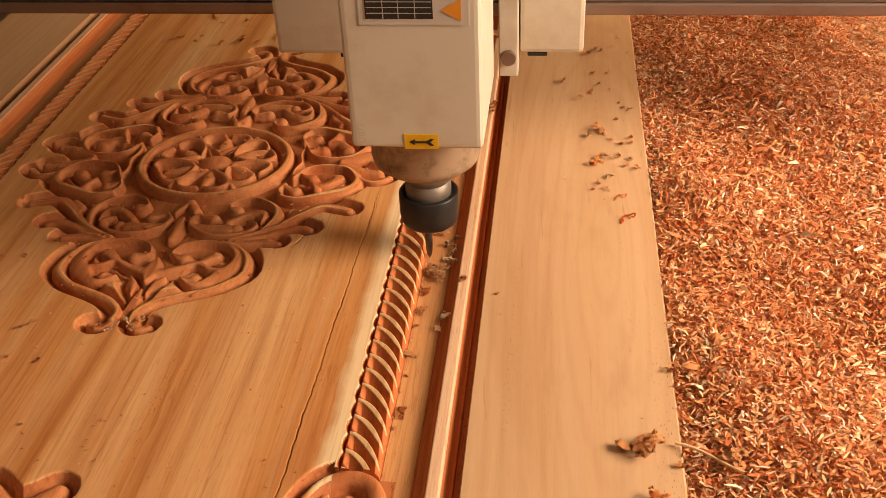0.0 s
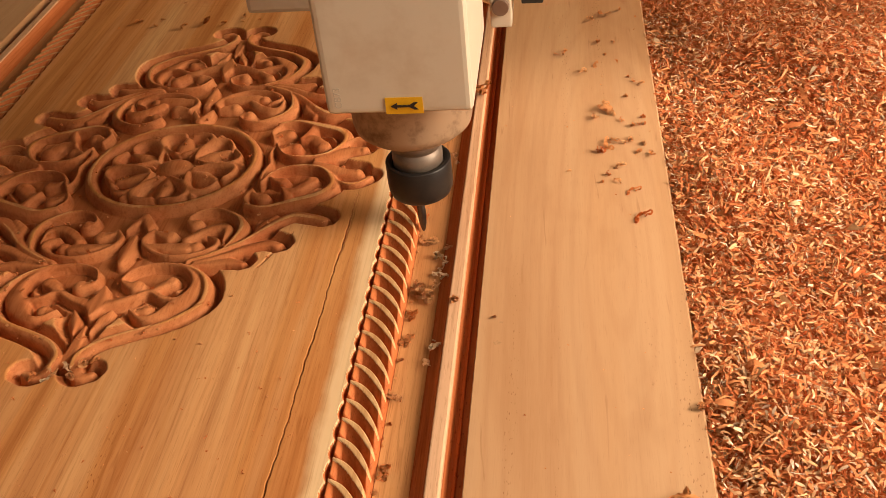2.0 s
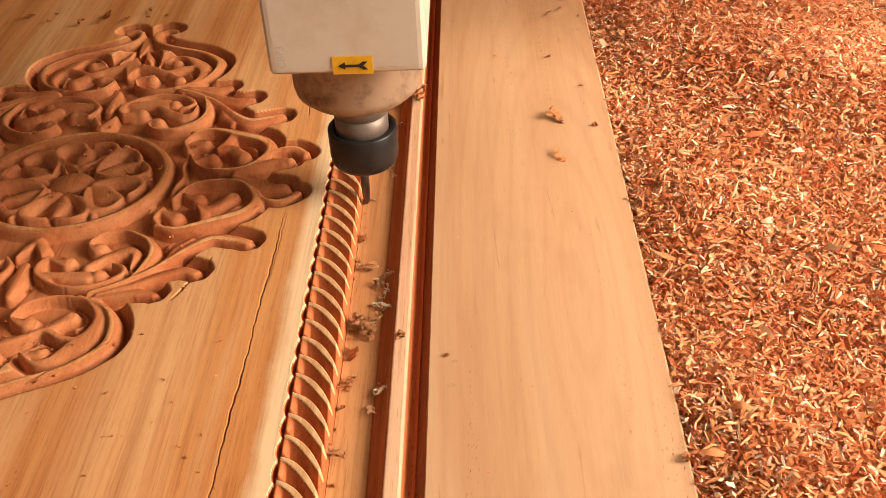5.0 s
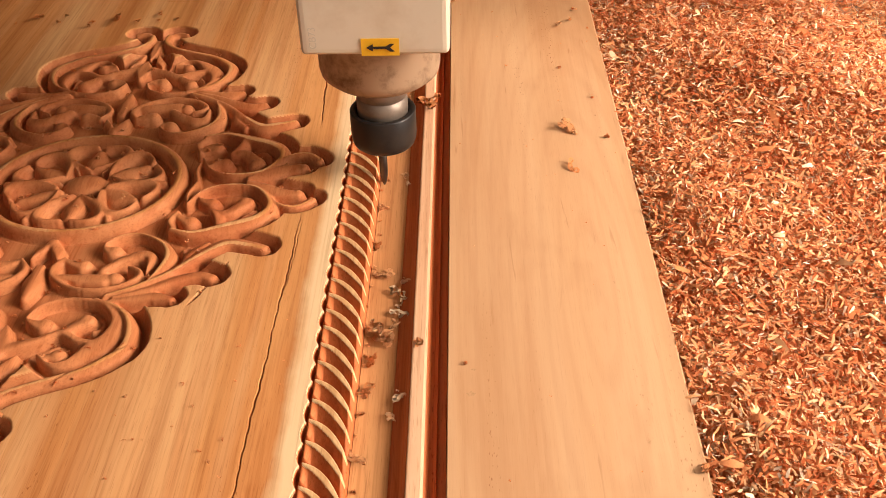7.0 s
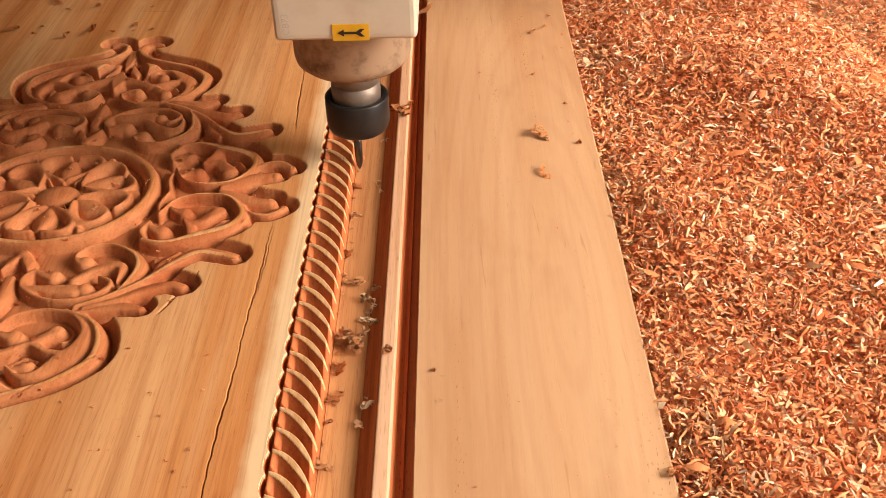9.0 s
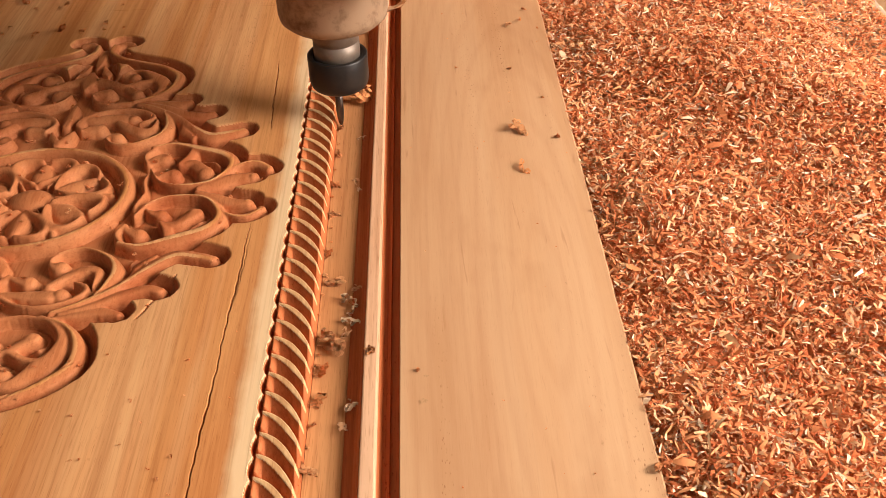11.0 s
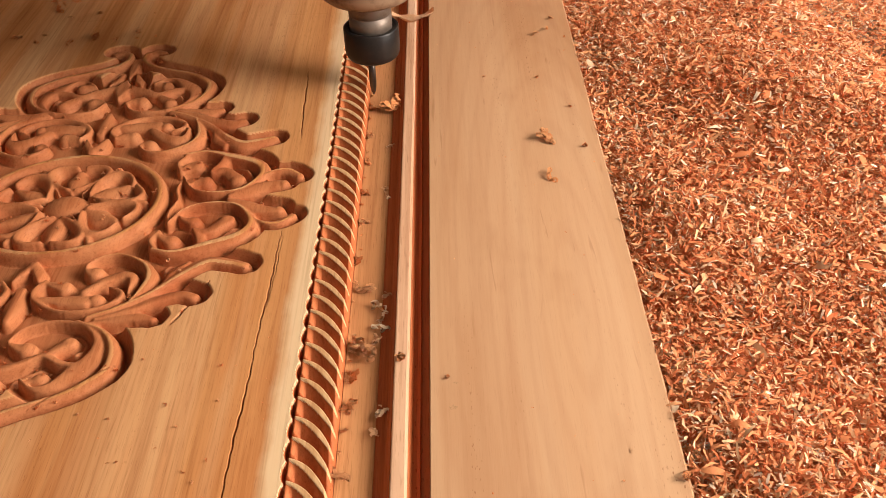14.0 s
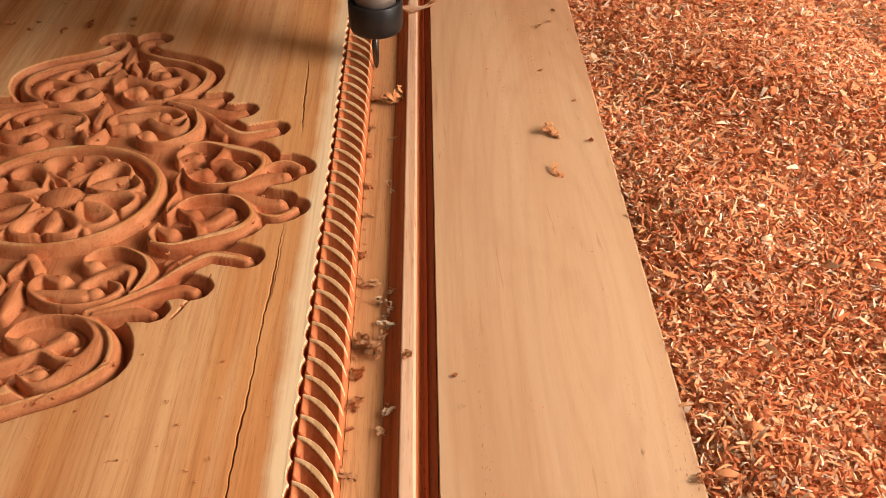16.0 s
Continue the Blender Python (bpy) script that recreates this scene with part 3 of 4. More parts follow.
def carved_field():
    xs = np.arange(2 * XC - ROPE0, ROPE0 + 1e-6, 0.0008)
    xs[-1] = ROPE0
    ys = np.linspace(-0.300, 0.600, 1126)
    X, Y = np.meshgrid(xs, ys)
    up = rosette_heights(X, Y)
    # the next carved motif at the near end: broad leaf lobes about the long axis
    for su in (1, -1):
        for pts, w, top, power, crest in near_leaves():
            stroke_field(X - XC, Y, pts * np.array([su, 1]), w, top, up, power, crest * su)
    for pts, w, top, power, crest in corner_scroll():
        stroke_field(X, Y, pts, w, top, up, power, crest)
    mask = up > -8
    d = outline_distance(mask, 0.0008)
    d = np.where(Y > 0.565, 1.0, d)            # plain wood at the far end
    edge = 0.0085
    t = np.clip(d / edge, 0, 1)
    sunk = FLOOR_Z * (1 - t ** 2.2)
    # the spaces enclosed by the scrolls are cleared as well
    hull = np.abs(X - XC) / 0.190 + np.abs(Y - YC) / 0.285
    inner = np.clip((0.88 - hull) / 0.06, 0, 1)
    sunk = np.minimum(sunk, -0.0112 * inner)
    Z = np.where(mask, np.maximum(up, FLOOR_Z), sunk)
    # chatter marks of the carving cutter in all that is sunk
    rough = np.random.default_rng(3).normal(0, 1, Z.shape)
    rough = (rough + np.roll(rough, 1, 0) + np.roll(rough, 1, 1) + np.roll(rough, (1, 1), (0, 1))) / 4
    Z = Z + np.where(Z < -0.0012, 0.00006 * rough, 0)
    # worn edges
    for ax in (0, 1):
        W = 0.25 * np.roll(Z, 1, ax) + 0.5 * Z + 0.25 * np.roll(Z, -1, ax)
        Z[1:-1, 1:-1] = W[1:-1, 1:-1]
    # open grain cracks along the boards, on a finer grid beside the rope
    fine = np.concatenate([xs[xs < -0.1275], np.arange(-0.1272, -0.1110, 0.0003), xs[xs > -0.1108]])
    Z = np.stack([np.interp(fine, xs, row) for row in Z])
    xs = fine
    X, Y = np.meshgrid(xs, ys)
    for x0, drift, ya, yb, wid, dep in ((-0.1205, 0.010, -0.30, 0.205, 0.00055, 0.0030), (-0.1150, 0.003, 0.10, 0.19, 0.0003, 0.0012), (-0.1180, -0.006, 0.33, 0.47, 0.0006, 0.003), (-0.172, 0.020, 0.085, 0.135, 0.0010, 0.003), (-0.236, 0.05, 0.01, 0.05, 0.0007, 0.002)):
        s = (Y - ya) / (yb - ya)
        line = x0 + drift * (s - 0.5) + 0.0004 * np.sin(Y * 61) + 0.0002 * np.sin(Y * 173 + 1) + 0.00025 * np.sin(Y * 411)
        fade = np.clip(np.minimum(s, 1 - s) * 8, 0, 1)
        wv = wid * (0.75 + 0.45 * (0.5 + 0.5 * np.sin(Y * 47 + 2)) ** 1.5) * fade
        c = np.clip(1 - np.abs(X - line) / np.maximum(wv, 1e-6), 0, 1)
        Z = Z - np.where((s > 0) & (s < 1), dep * c ** 0.5, 0)
    # hand-planed unevenness
    Z = Z + 0.00015 * np.sin(X * 55 + 0.6 * np.sin(Y * 9)) * np.sin(Y * 6.0 + X * 20)
    # scalloped margin where the rope cutter bit into the field
    RELIEF["xs"], RELIEF["ys"], RELIEF["Z"] = xs, ys, Z
    me = grid_mesh("carved_field", xs, ys, Z, -0.040)
    me.materials.append(FIELD)
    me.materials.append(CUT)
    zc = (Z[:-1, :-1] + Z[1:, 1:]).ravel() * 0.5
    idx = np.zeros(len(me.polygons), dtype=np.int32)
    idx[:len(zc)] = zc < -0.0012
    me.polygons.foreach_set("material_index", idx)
    return me


def corner_rosette():
    """The right part of the corner rosette, let into the channel at the rope's end."""
    xs = np.arange(ROPE0 + 0.0003, -0.0460, 0.0008)
    ys = np.arange(-0.2740, -0.1745, 0.0008)
    X, Y = np.meshgrid(xs, ys)
    up = np.full(X.shape, -9.0)
    for pts, w, top, power, crest in corner_scroll():
        stroke_field(X, Y, pts, w, top, up, power, crest)
    return grid_mesh("corner_rosette", xs, ys, np.where(up > -8, np.maximum(up, -0.0140), -0.0108), -0.040)


def rope_mesh(x0, x1, mirror):
    """A twisted rope lying in its channel; the field beside it is nibbled into scallops by the cutter."""
    step = 0.0012 if mirror else 0.0006
    ys = np.concatenate([np.arange(-0.1740, 0.66, step), np.arange(0.66, 1.70, 0.0018)])
    xs = np.linspace(x0, x1, 46 if mirror else 76)
    side = x0 + 0.0030
    X, Y = np.meshgrid(xs, ys)
    u = np.clip((X - side) / (x1 - side), 0, 1)
    pitch = 0.0170
    lean = 0.0330 * (0.25 * u + 0.75 * u ** 2.6)
    ph = (Y + lean) / pitch
    ph = ph - np.floor(ph)                     # grows away from the viewer's end
    # each strand climbs to a narrow flat lip and falls off behind it
    lip = 0.08 + 0.32 * np.sin(np.pi * np.clip(u, 0.02, 0.98) ** 1.5) ** 0.8
    foot = 0.90 - lip
    body = 0.30 + 0.64 * np.clip(ph / foot, 0, 1) ** 1.1
    rise = np.clip((ph - foot) / 0.05, 0, 1)
    fall = 0.30 + 0.70 * np.clip((1 - ph) / 0.10, 0, 1)
    crest = np.minimum(body + 0.06 * rise, 1.0) * fall ** 0.7
    # the lip is what is left of the uncut, paler face
    crest = np.where((ph > foot) & (fall >= 0.999), 1.0, crest)
    # the strand's head fills up towards the field's edge
    head = np.clip((0.20 - u) / 0.12, 0, 1)
    crest = crest * (1 - head) + np.maximum(crest, 0.94 * np.clip(np.minimum(ph, 1 - ph) / 0.10, 0, 1)) * head
    uncut = (ph > foot - 0.02) & (ph < 0.985) & (u > 0.0) & (u < 0.985)
    edge = np.clip(np.minimum((u + 0.005) / 0.05, (1 - u) / 0.12), 0, 1) ** 0.5
    Z = -0.0122 + 0.0030 * edge + 0.0086 * crest * edge
    Z = np.where(u > 0.5, np.maximum(Z, -0.0112), Z)
    uncut = uncut[:-1, :-1] & uncut[1:, 1:]
    # the field's edge is bitten into scallops, one for each strand
    ps = Y / pitch + 0.30
    nib = side + 0.0010 - 0.0028 * np.abs(np.sin(np.pi * ps)) ** 0.6
    k = np.clip((nib - X) / 0.0005, 0, 1)
    Z = Z * (1 - k)
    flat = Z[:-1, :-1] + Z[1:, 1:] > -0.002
    if mirror:
        xs = (2 * XC - xs)[::-1]
        Z, flat, uncut = Z[:, ::-1], flat[:, ::-1], uncut[:, ::-1]
    me = grid_mesh("rope_moulding", xs, ys, Z, -0.040)
    # strand bodies: darker red adds to their shade; lips and field edge stay pale
    me.materials.append(SHADED_MOULD)
    me.materials.append(FIELD)
    me.materials.append(SAP)
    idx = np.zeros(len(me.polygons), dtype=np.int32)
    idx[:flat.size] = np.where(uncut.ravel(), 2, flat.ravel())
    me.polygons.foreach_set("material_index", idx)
    return me


def door_panel():
    panel = thing("carved_door_panel", "unfinished reddish hardwood door panel with carved scroll rosette, lying on the router bed", "door panel")
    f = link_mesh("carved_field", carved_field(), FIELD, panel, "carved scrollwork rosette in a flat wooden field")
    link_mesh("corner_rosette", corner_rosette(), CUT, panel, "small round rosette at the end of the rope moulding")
    # plain boards before and after the carved stretch
    part("field_board", box(2 * XC - ROPE0, ROPE0, Y0, -0.30003, -0.040, 0.0), FIELD, panel)
    part("field_board", box(2 * XC - ROPE0, ROPE0, 0.60003, Y1, -0.040, 0.0), FIELD, panel)
    for mirror in (False, True):
        s = (lambda x: 2 * XC - x) if mirror else (lambda x: x)
        link_mesh("rope_moulding", rope_mesh(ROPE0, ROPE1, mirror), SHADED_MOULD, panel, "twisted rope moulding carved in relief")
        fl = [(s(x), z) for x, z in ((ROPE1 + 0.0004, -0.0110), (-0.0346, -0.0110), (-0.0345, -0.0112), (-0.0345, -0.040), (ROPE1 + 0.0004, -0.040))]
        part("channel_floor", sweep(fl, Y0, Y1), CHANNEL, panel)
        part("channel_end", sweep([(s(x), z) for x, z in ((ROPE0 + 0.0003, -0.0112), (ROPE1, -0.0112), (ROPE1, -0.040), (ROPE0 + 0.0003, -0.040))], Y0, -0.2745), SHADED_MOULD, panel)
        # slope and cove carry shade as deeper red; the bead keeps the pale wood
        slope = [(-0.0344, -0.0108), (-0.0338, -0.0106), (-0.0330, -0.0102), (-0.0310, -0.0088), (-0.0275, -0.0068), (-0.0255, -0.0045), (-0.0243, -0.0018), (-0.0238, -0.0012), (-0.0238, -0.040), (-0.0344, -0.040)]
        bead = [(-0.0236, -0.0010), (-0.0230, -0.0002), (-0.0222, 0.0), (-0.0152, 0.0), (-0.0140, -0.0006), (-0.0134, -0.0020), (-0.0134, -0.040), (-0.0236, -0.040)]
        cove = [(-0.0132, -0.0030), (-0.0124, -0.0085), (-0.0108, -0.0112), (-0.0085, -0.0118), (-0.0064, -0.0108), (-0.0056, -0.0135), (-0.0006, -0.0135), (-0.0006, -0.040), (-0.0132, -0.040)]
        part("slope_moulding", sweep([(s(x), z) for x, z in slope], Y0, Y1), SHADED_MOULD, panel)
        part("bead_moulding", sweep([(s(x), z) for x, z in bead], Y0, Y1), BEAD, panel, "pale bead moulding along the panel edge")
        part("cove_moulding", sweep([(s(x), z) for x, z in cove], Y0, Y1), SHADED_MOULD, panel)
        st = [(0.0, -0.040), (0.0, -0.0006), (0.0006, 0.0), (0.1495, 0.0), (0.151, -0.0015), (0.151, -0.040)] if not mirror else [(0.0, -0.040), (0.0, -0.0006), (0.0006, 0.0), (0.1215, 0.0), (0.123, -0.0015), (0.123, -0.040)]
        part("stile", sweep([(s(x), z) for x, z in st], Y0, Y1), STILE, panel, "plain planed stile board")
    # small dark knots in the plain stile
    for kx, ky, ra, rb in ((0.0150, 0.0000, 0.0027, 0.0022), (0.0168, 0.0215, 0.0016, 0.0013), (0.1200, -0.0390, 0.0008, 0.0022), (0.1180, 0.1080, 0.0006, 0.0018)):
        bm = bmesh.new()
        bmesh.ops.create_circle(bm, cap_ends=True, segments=26, radius=1.0)
        for v in bm.verts:
            wob = 1 + 0.18 * math.sin(5 * math.atan2(v.co.y, v.co.x) + ky * 300)
            v.co = Vector((kx + v.co.x * ra * wob, ky + v.co.y * rb * wob, 0.0003))
        part("knot", bm, KNOT, panel, "small dark knot in the wood")
    return panel


door_panel()


# ---- the router ----
def router():
    """The gantry with its spindle; its own origin lies under the cutter, on the panel's face."""
    g = thing("router_gantry", "cream enamelled router gantry with square spindle and black nut", "router")
    # beam and linear rail
    part("beam", box(-0.95, 1.05, 0.200, 0.330, 0.195, 0.42, 0.006), GREYBEIGE, g, "cream painted gantry beam")
    rail = part("guide_rail", box(-0.93, 1.03, 0.168, 0.1995, 0.168, 0.194, 0.002), RAILSTEEL, g, "dull steel linear guide rail")
    part("rail_flange", box(-0.95, 1.05, 0.166, 0.330, 0.1555, 0.1675, 0.002), RAILSTEEL, g)
    for k in range(-9, 17):
        x = -0.309 + 0.06 * k
        bm = bmesh.new()
        bmesh.ops.create_cone(bm, cap_ends=True, segments=14, radius1=0.0052, radius2=0.0048, depth=0.003, matrix=Matrix.Translation((x, 0.1675, 0.181)) @ Matrix.Rotation(radians(90), 4, "X"))
        part("bolt_cap", bm, GREEN if k % 4 != 1 else DARK, rail, "green plastic bolt cap")
    # carriage plates on both sides of the spindle
    part("carriage_plate", box(-0.147, -0.050, 0.105, 0.160, 0.142, 0.55, 0.004), CREAM, g, "cream painted carriage plate")
    part("carriage_plate", box(0.076, 0.134, 0.120, 0.160, 0.138, 0.55, 0.004), CREAM, g, "cream painted carriage plate")
    part("foot_pad", box(0.083, 0.101, 0.122, 0.150, 0.134, 0.1378, 0.001), DARK, g)
    part("foot_pad", box(-0.090, -0.056, 0.112, 0.150, 0.136, 0.1418, 0.001), DARK, g)
    br = part("clamp_bracket", box(0.0572, 0.075, 0.112, 0.155, 0.118, 0.55, 0.0015), CREAM, g, "thin scratched clamp bracket")
    bm = bmesh.new()
    bmesh.ops.create_cone(bm, cap_ends=True, segments=20, radius1=0.0075, radius2=0.0068, depth=0.005, matrix=Matrix.Translation((0.0660, 0.1105, 0.137)) @ Matrix.Rotation(radians(90), 4, "X"))
    part("bolt_head", bm, RAILSTEEL, br, "dark socket bolt head")
    bm = bmesh.new()
    bmesh.ops.create_cone(bm, cap_ends=True, segments=20, radius1=0.0068, radius2=0.0062, depth=0.005, matrix=Matrix.Translation((0.0660, 0.1105, 0.205)) @ Matrix.Rotation(radians(90), 4, "X"))
    part("bolt_head", bm, RAILSTEEL, br, "dark socket bolt head")
    for x, y in ((-0.115, 0.1045), (0.111, 0.1195)):
        bm = bmesh.new()
        bmesh.ops.create_cone(bm, cap_ends=True, segments=24, radius1=0.0078, radius2=0.0072, depth=0.0016, matrix=Matrix.Translation((x, y, 0.235)) @ Matrix.Rotation(radians(90), 4, "X"))
        part("bolt_hole", bm, DARK, g, "dark bolt hole in the carriage plate")
    # square spindle housing
    h = part("spindle_housing", box(-0.0460, 0.0565, -0.066, 0.060, 0.141, 0.62, 0.005, 3), CREAM, g, "square cream enamelled spindle housing")
    lp = part("label_plate", box(-0.031, 0.048, -0.0668, -0.0661, 0.242, 0.32), PLATE, h, "silver rating plate with small print")
    part("label_table", box(-0.026, 0.0225, -0.0673, -0.0669, 0.247, 0.285), INK, lp)
    for k in range(9):
        z = 0.251 + 0.0042 * k
        part("print_line", box(-0.025, 0.0215, -0.0676, -0.0674, z, z + 0.0005), PLATE, lp)
    for x in (-0.0135, -0.0025, 0.0095):
        part("print_line", box(x, x + 0.0005, -0.0676, -0.0674, 0.2475, 0.2845), PLATE, lp)
    for k, (a, b) in enumerate(((-0.024, -0.008), (-0.006, 0.020), (-0.023, 0.001), (0.003, 0.021))):
        z = 0.2905 + 0.006 * (k // 2)
        part("print_line", box(a, b, -0.0673, -0.0669, z, z + 0.0026), INK, lp)
    for k in range(1, 4):
        part("print_line", box(0.0280 + 0.0042 * k, 0.0295 + 0.0042 * k, -0.0673, -0.0669, 0.266, 0.300 - 0.004 * (k % 2)), INK, lp)
    bm = bmesh.new()
    tri = [bm.verts.new((x, y, z)) for y in (-0.0674, -0.0670) for x, z in ((0.0280, 0.2535), (0.0425, 0.2455), (0.0425, 0.2615))]
    bm.faces.new(tri[:3])
    bm.faces.new(list(reversed(tri[3:])))
    for i in range(3):
        j = (i + 1) % 3
        bm.faces.new((tri[i], tri[i + 3], tri[j + 3], tri[j]))
    bmesh.ops.recalc_face_normals(bm, faces=bm.faces[:])
    part("warning_triangle", bm, ORANGE, lp, "orange warning triangle")
    st = part("arrow_sticker", box(-0.0040, 0.0220, -0.0668, -0.0661, 0.1415, 0.1540, 0.0), YELLOW, h, "yellow sticker with a black rotation arrow")
    bm = bmesh.new()
    outline = [(-0.0085, 0.1436), (-0.0035, 0.1462), (-0.0035, 0.1444), (0.0062, 0.1444), (0.0095, 0.1464), (0.0128, 0.1464), (0.0095, 0.1436), (0.0128, 0.1408), (0.0095, 0.1408), (0.0062, 0.1428), (-0.0035, 0.1428), (-0.0035, 0.1410)]
    fr = [bm.verts.new((x * 0.9 + 0.0072, -0.0674, z + 0.004)) for x, z in outline]
    bk = [bm.verts.new((x * 0.9 + 0.0072, -0.0669, z + 0.004)) for x, z in outline]
    bm.faces.new(fr)
    for i in range(len(fr)):
        j = (i + 1) % len(fr)
        bm.faces.new((fr[i], bk[i], bk[j], fr[j]))
    bmesh.ops.recalc_face_normals(bm, faces=bm.faces[:])
    part("arrow", bm, INK, st)
    def lettering(name, text, size, x, y, z, mat, owner, label):
        cu = bpy.data.curves.new(name, "FONT")
        cu.body, cu.size, cu.extrude = text, size, 0.0002
        tmp = new(name, cu)
        me = bpy.data.meshes.new_from_object(tmp)
        bpy.data.objects.remove(tmp)
        me.transform(Matrix(((0, -1, 0, x), (0, 0, -1, y), (1, 0, 0, z), (0, 0, 0, 1))))
        link_mesh(name, me, mat, owner, label)

    lettering("warning_print", "WARNING", 0.0056, 0.0315, -0.0671, 0.268, INK, lp, "black printed warning word")
    plug = part("power_connector", box(-0.036, 0.0275, -0.100, -0.0662, 0.3225, 0.40, 0.007, 3), DARK, h, "black plastic power connector")
    part("bail", box(-0.031, 0.0225, -0.1018, -0.1001, 0.330, 0.3318), STEEL, plug, "thin steel wire bail")
    # stamped mark on the housing, read upwards
    lettering("stamped_mark", "CB73", 0.0072, -0.0345, -0.0660, 0.1465, GREYBEIGE, h, "faint stamped letters and figures")
    # turned nose, shaft, nut, cutter
    part("spindle_nose", lathe([(0.0455, 0.1408), (0.0470, 0.1400), (0.0470, 0.1290), (0.0462, 0.1275), (0.0462, 0.1040), (0.0450, 0.0985), (0.0395, 0.0935), (0.0310, 0.0915), (0.020, 0.0910)], 64), NOSE, g, "dusty worn aluminium spindle nose", True)
    part("spindle_shaft", lathe([(0.0200, 0.0908), (0.0200, 0.0760), (0.0188, 0.0754), (0.0188, 0.0744), (0.0200, 0.0738), (0.0200, 0.0540)], 48), STEEL, g, "bright turned steel spindle shaft", True)
    part("collet_nut", lathe([(0.0205, 0.0545), (0.0212, 0.0620), (0.0252, 0.0629), (0.0261, 0.0618), (0.0261, 0.0415), (0.0257, 0.0372), (0.0245, 0.0338), (0.0226, 0.0321), (0.0080, 0.0315)], 56), BLACKNUT, g, "black oxide collet nut", True)
    part("cutter", lathe([(0.0034, 0.0315), (0.0034, 0.0060), (0.0030, -0.0010), (0.0022, -0.0060), (0.0008, -0.0095)], 20), CUTTER, g, "thin dark steel carving cutter", True)
    for c in g.children:
        if c.name.split(".")[0] in ("spindle_nose", "spindle_shaft", "collet_nut"):
            c.location.x = 0.0022
    return g


ROUTER = router()
# the cutter works one strand after another: it dwells, then steps on
ROUTER_ROWS = [(0.0, 0.091), (0.2, 0.091), (0.5, 0.119), (1.75, 0.120), (2.05, 0.147), (3.2, 0.149), (3.5, 0.181), (4.75, 0.183), (5.05, 0.214), (6.1, 0.217), (6.5, 0.248), (7.7, 0.250),
               (8.0, 0.283), (9.25, 0.286), (9.55, 0.321), (10.75, 0.323), (11.05, 0.358), (12.25, 0.360), (12.55, 0.394), (13.7, 0.396), (14.0, 0.429), (15.2, 0.430), (15.5, 0.460), (16.0, 0.465)]
ROUTER_X = -0.0540


# ---- shavings and chips ----
def heap_height(x, y):
    """Top of the heap of shavings beside the panel."""
    edge = np.clip((x - 0.150) / 0.05, 0, 1)
    rim = np.interp(y, (0.0, 0.30, 0.46, 0.62, 0.80, 1.60), (0.545, 0.520, 0.485, 0.440, 0.405, 0.385)) + 0.008 * np.sin(y * 31) + 0.005 * np.sin(y * 77)
    far = np.clip((rim - x) / 0.07, 0, 1)
    h = -0.006 + 0.008 * edge + edge * (0.010 * np.sin(x * 11 + 1) * np.sin(y * 7 + x * 5) + 0.005 * np.sin(y * 23 + x * 17))
    return np.where(far < 1, -0.042 + (h + 0.042) * far ** 0.7, h)


def shavings():
    heap = thing("shavings_heap", "deep heap of fresh reddish wood shavings beside the panel", "shavings", kind="stuff")
    xs = np.arange(0.1515, 0.555, 0.010)
    ys = np.arange(-0.60, 1.60, 0.012)
    X, Y = np.meshgrid(xs, ys)
    link_mesh("heap_base", grid_mesh("heap_base", xs, ys, heap_height(X, Y) - 0.006, -0.0415), SHAVING, heap)
    rng = np.random.default_rng(5)
    n = 190000
    x = rng.uniform(0.1515, 0.55, n)
    y = -0.45 + 1.85 * rng.beta(1.15, 1.7, n)
    L = rng.lognormal(math.log(0.0060), 0.38, n)
    W = rng.uniform(0.0010, 0.0023, n)
    big = rng.random(n) < 0.012
    L[big] *= 1.6
    W[big] *= 2.6
    yaw = rng.uniform(0, 2 * np.pi, n)
    tilt = rng.normal(0, 0.36, n)
    rollv = rng.normal(0, 0.55, n)
    curl = rng.normal(0, 0.35, n) * L
    z = heap_height(x, y) + rng.uniform(-0.0060, 0.0065, n)
    ax = np.stack([np.cos(yaw) * np.cos(tilt), np.sin(yaw) * np.cos(tilt), np.sin(tilt)], -1)
    side = np.stack([-np.sin(yaw), np.cos(yaw), np.zeros(n)], -1)
    up = np.cross(ax, side)
    sd = side * np.cos(rollv)[:, None] + up * np.sin(rollv)[:, None]
    nr = np.cross(ax, sd)
    c = np.stack([x, y, z], -1)
    verts = []
    for s, lift, wk in ((-0.5, 0.0, 0.55), (0.0, 1.0, 1.0), (0.5, 0.0, 0.5)):
        p = c + ax * (s * L)[:, None] + nr * (lift * curl * 0.5)[:, None]
        verts += [p - sd * (W * 0.5 * wk)[:, None], p + sd * (W * 0.5 * wk)[:, None]]
    co = np.stack(verts, 1).reshape(-1, 3)
    co[:, 2] = np.maximum(co[:, 2], -0.04)
    b = (np.arange(n) * 6)[:, None]
    q = np.concatenate([b + np.array([0, 1, 3, 2]), b + np.array([2, 3, 5, 4])], 1).reshape(-1, 4)
    me = bpy.data.meshes.new("loose_shavings")
    me.vertices.add(len(co))
    me.vertices.foreach_set("co", co.astype(np.float32).ravel())
    me.loops.add(q.size)
    me.loops.foreach_set("vertex_index", q.astype(np.int32).ravel())
    me.polygons.add(len(q))
    me.polygons.foreach_set("loop_start", np.arange(0, q.size, 4, dtype=np.int32))
    me.update(calc_edges=True)
    link_mesh("loose_shavings", me, SHAVING, heap)


shavings()


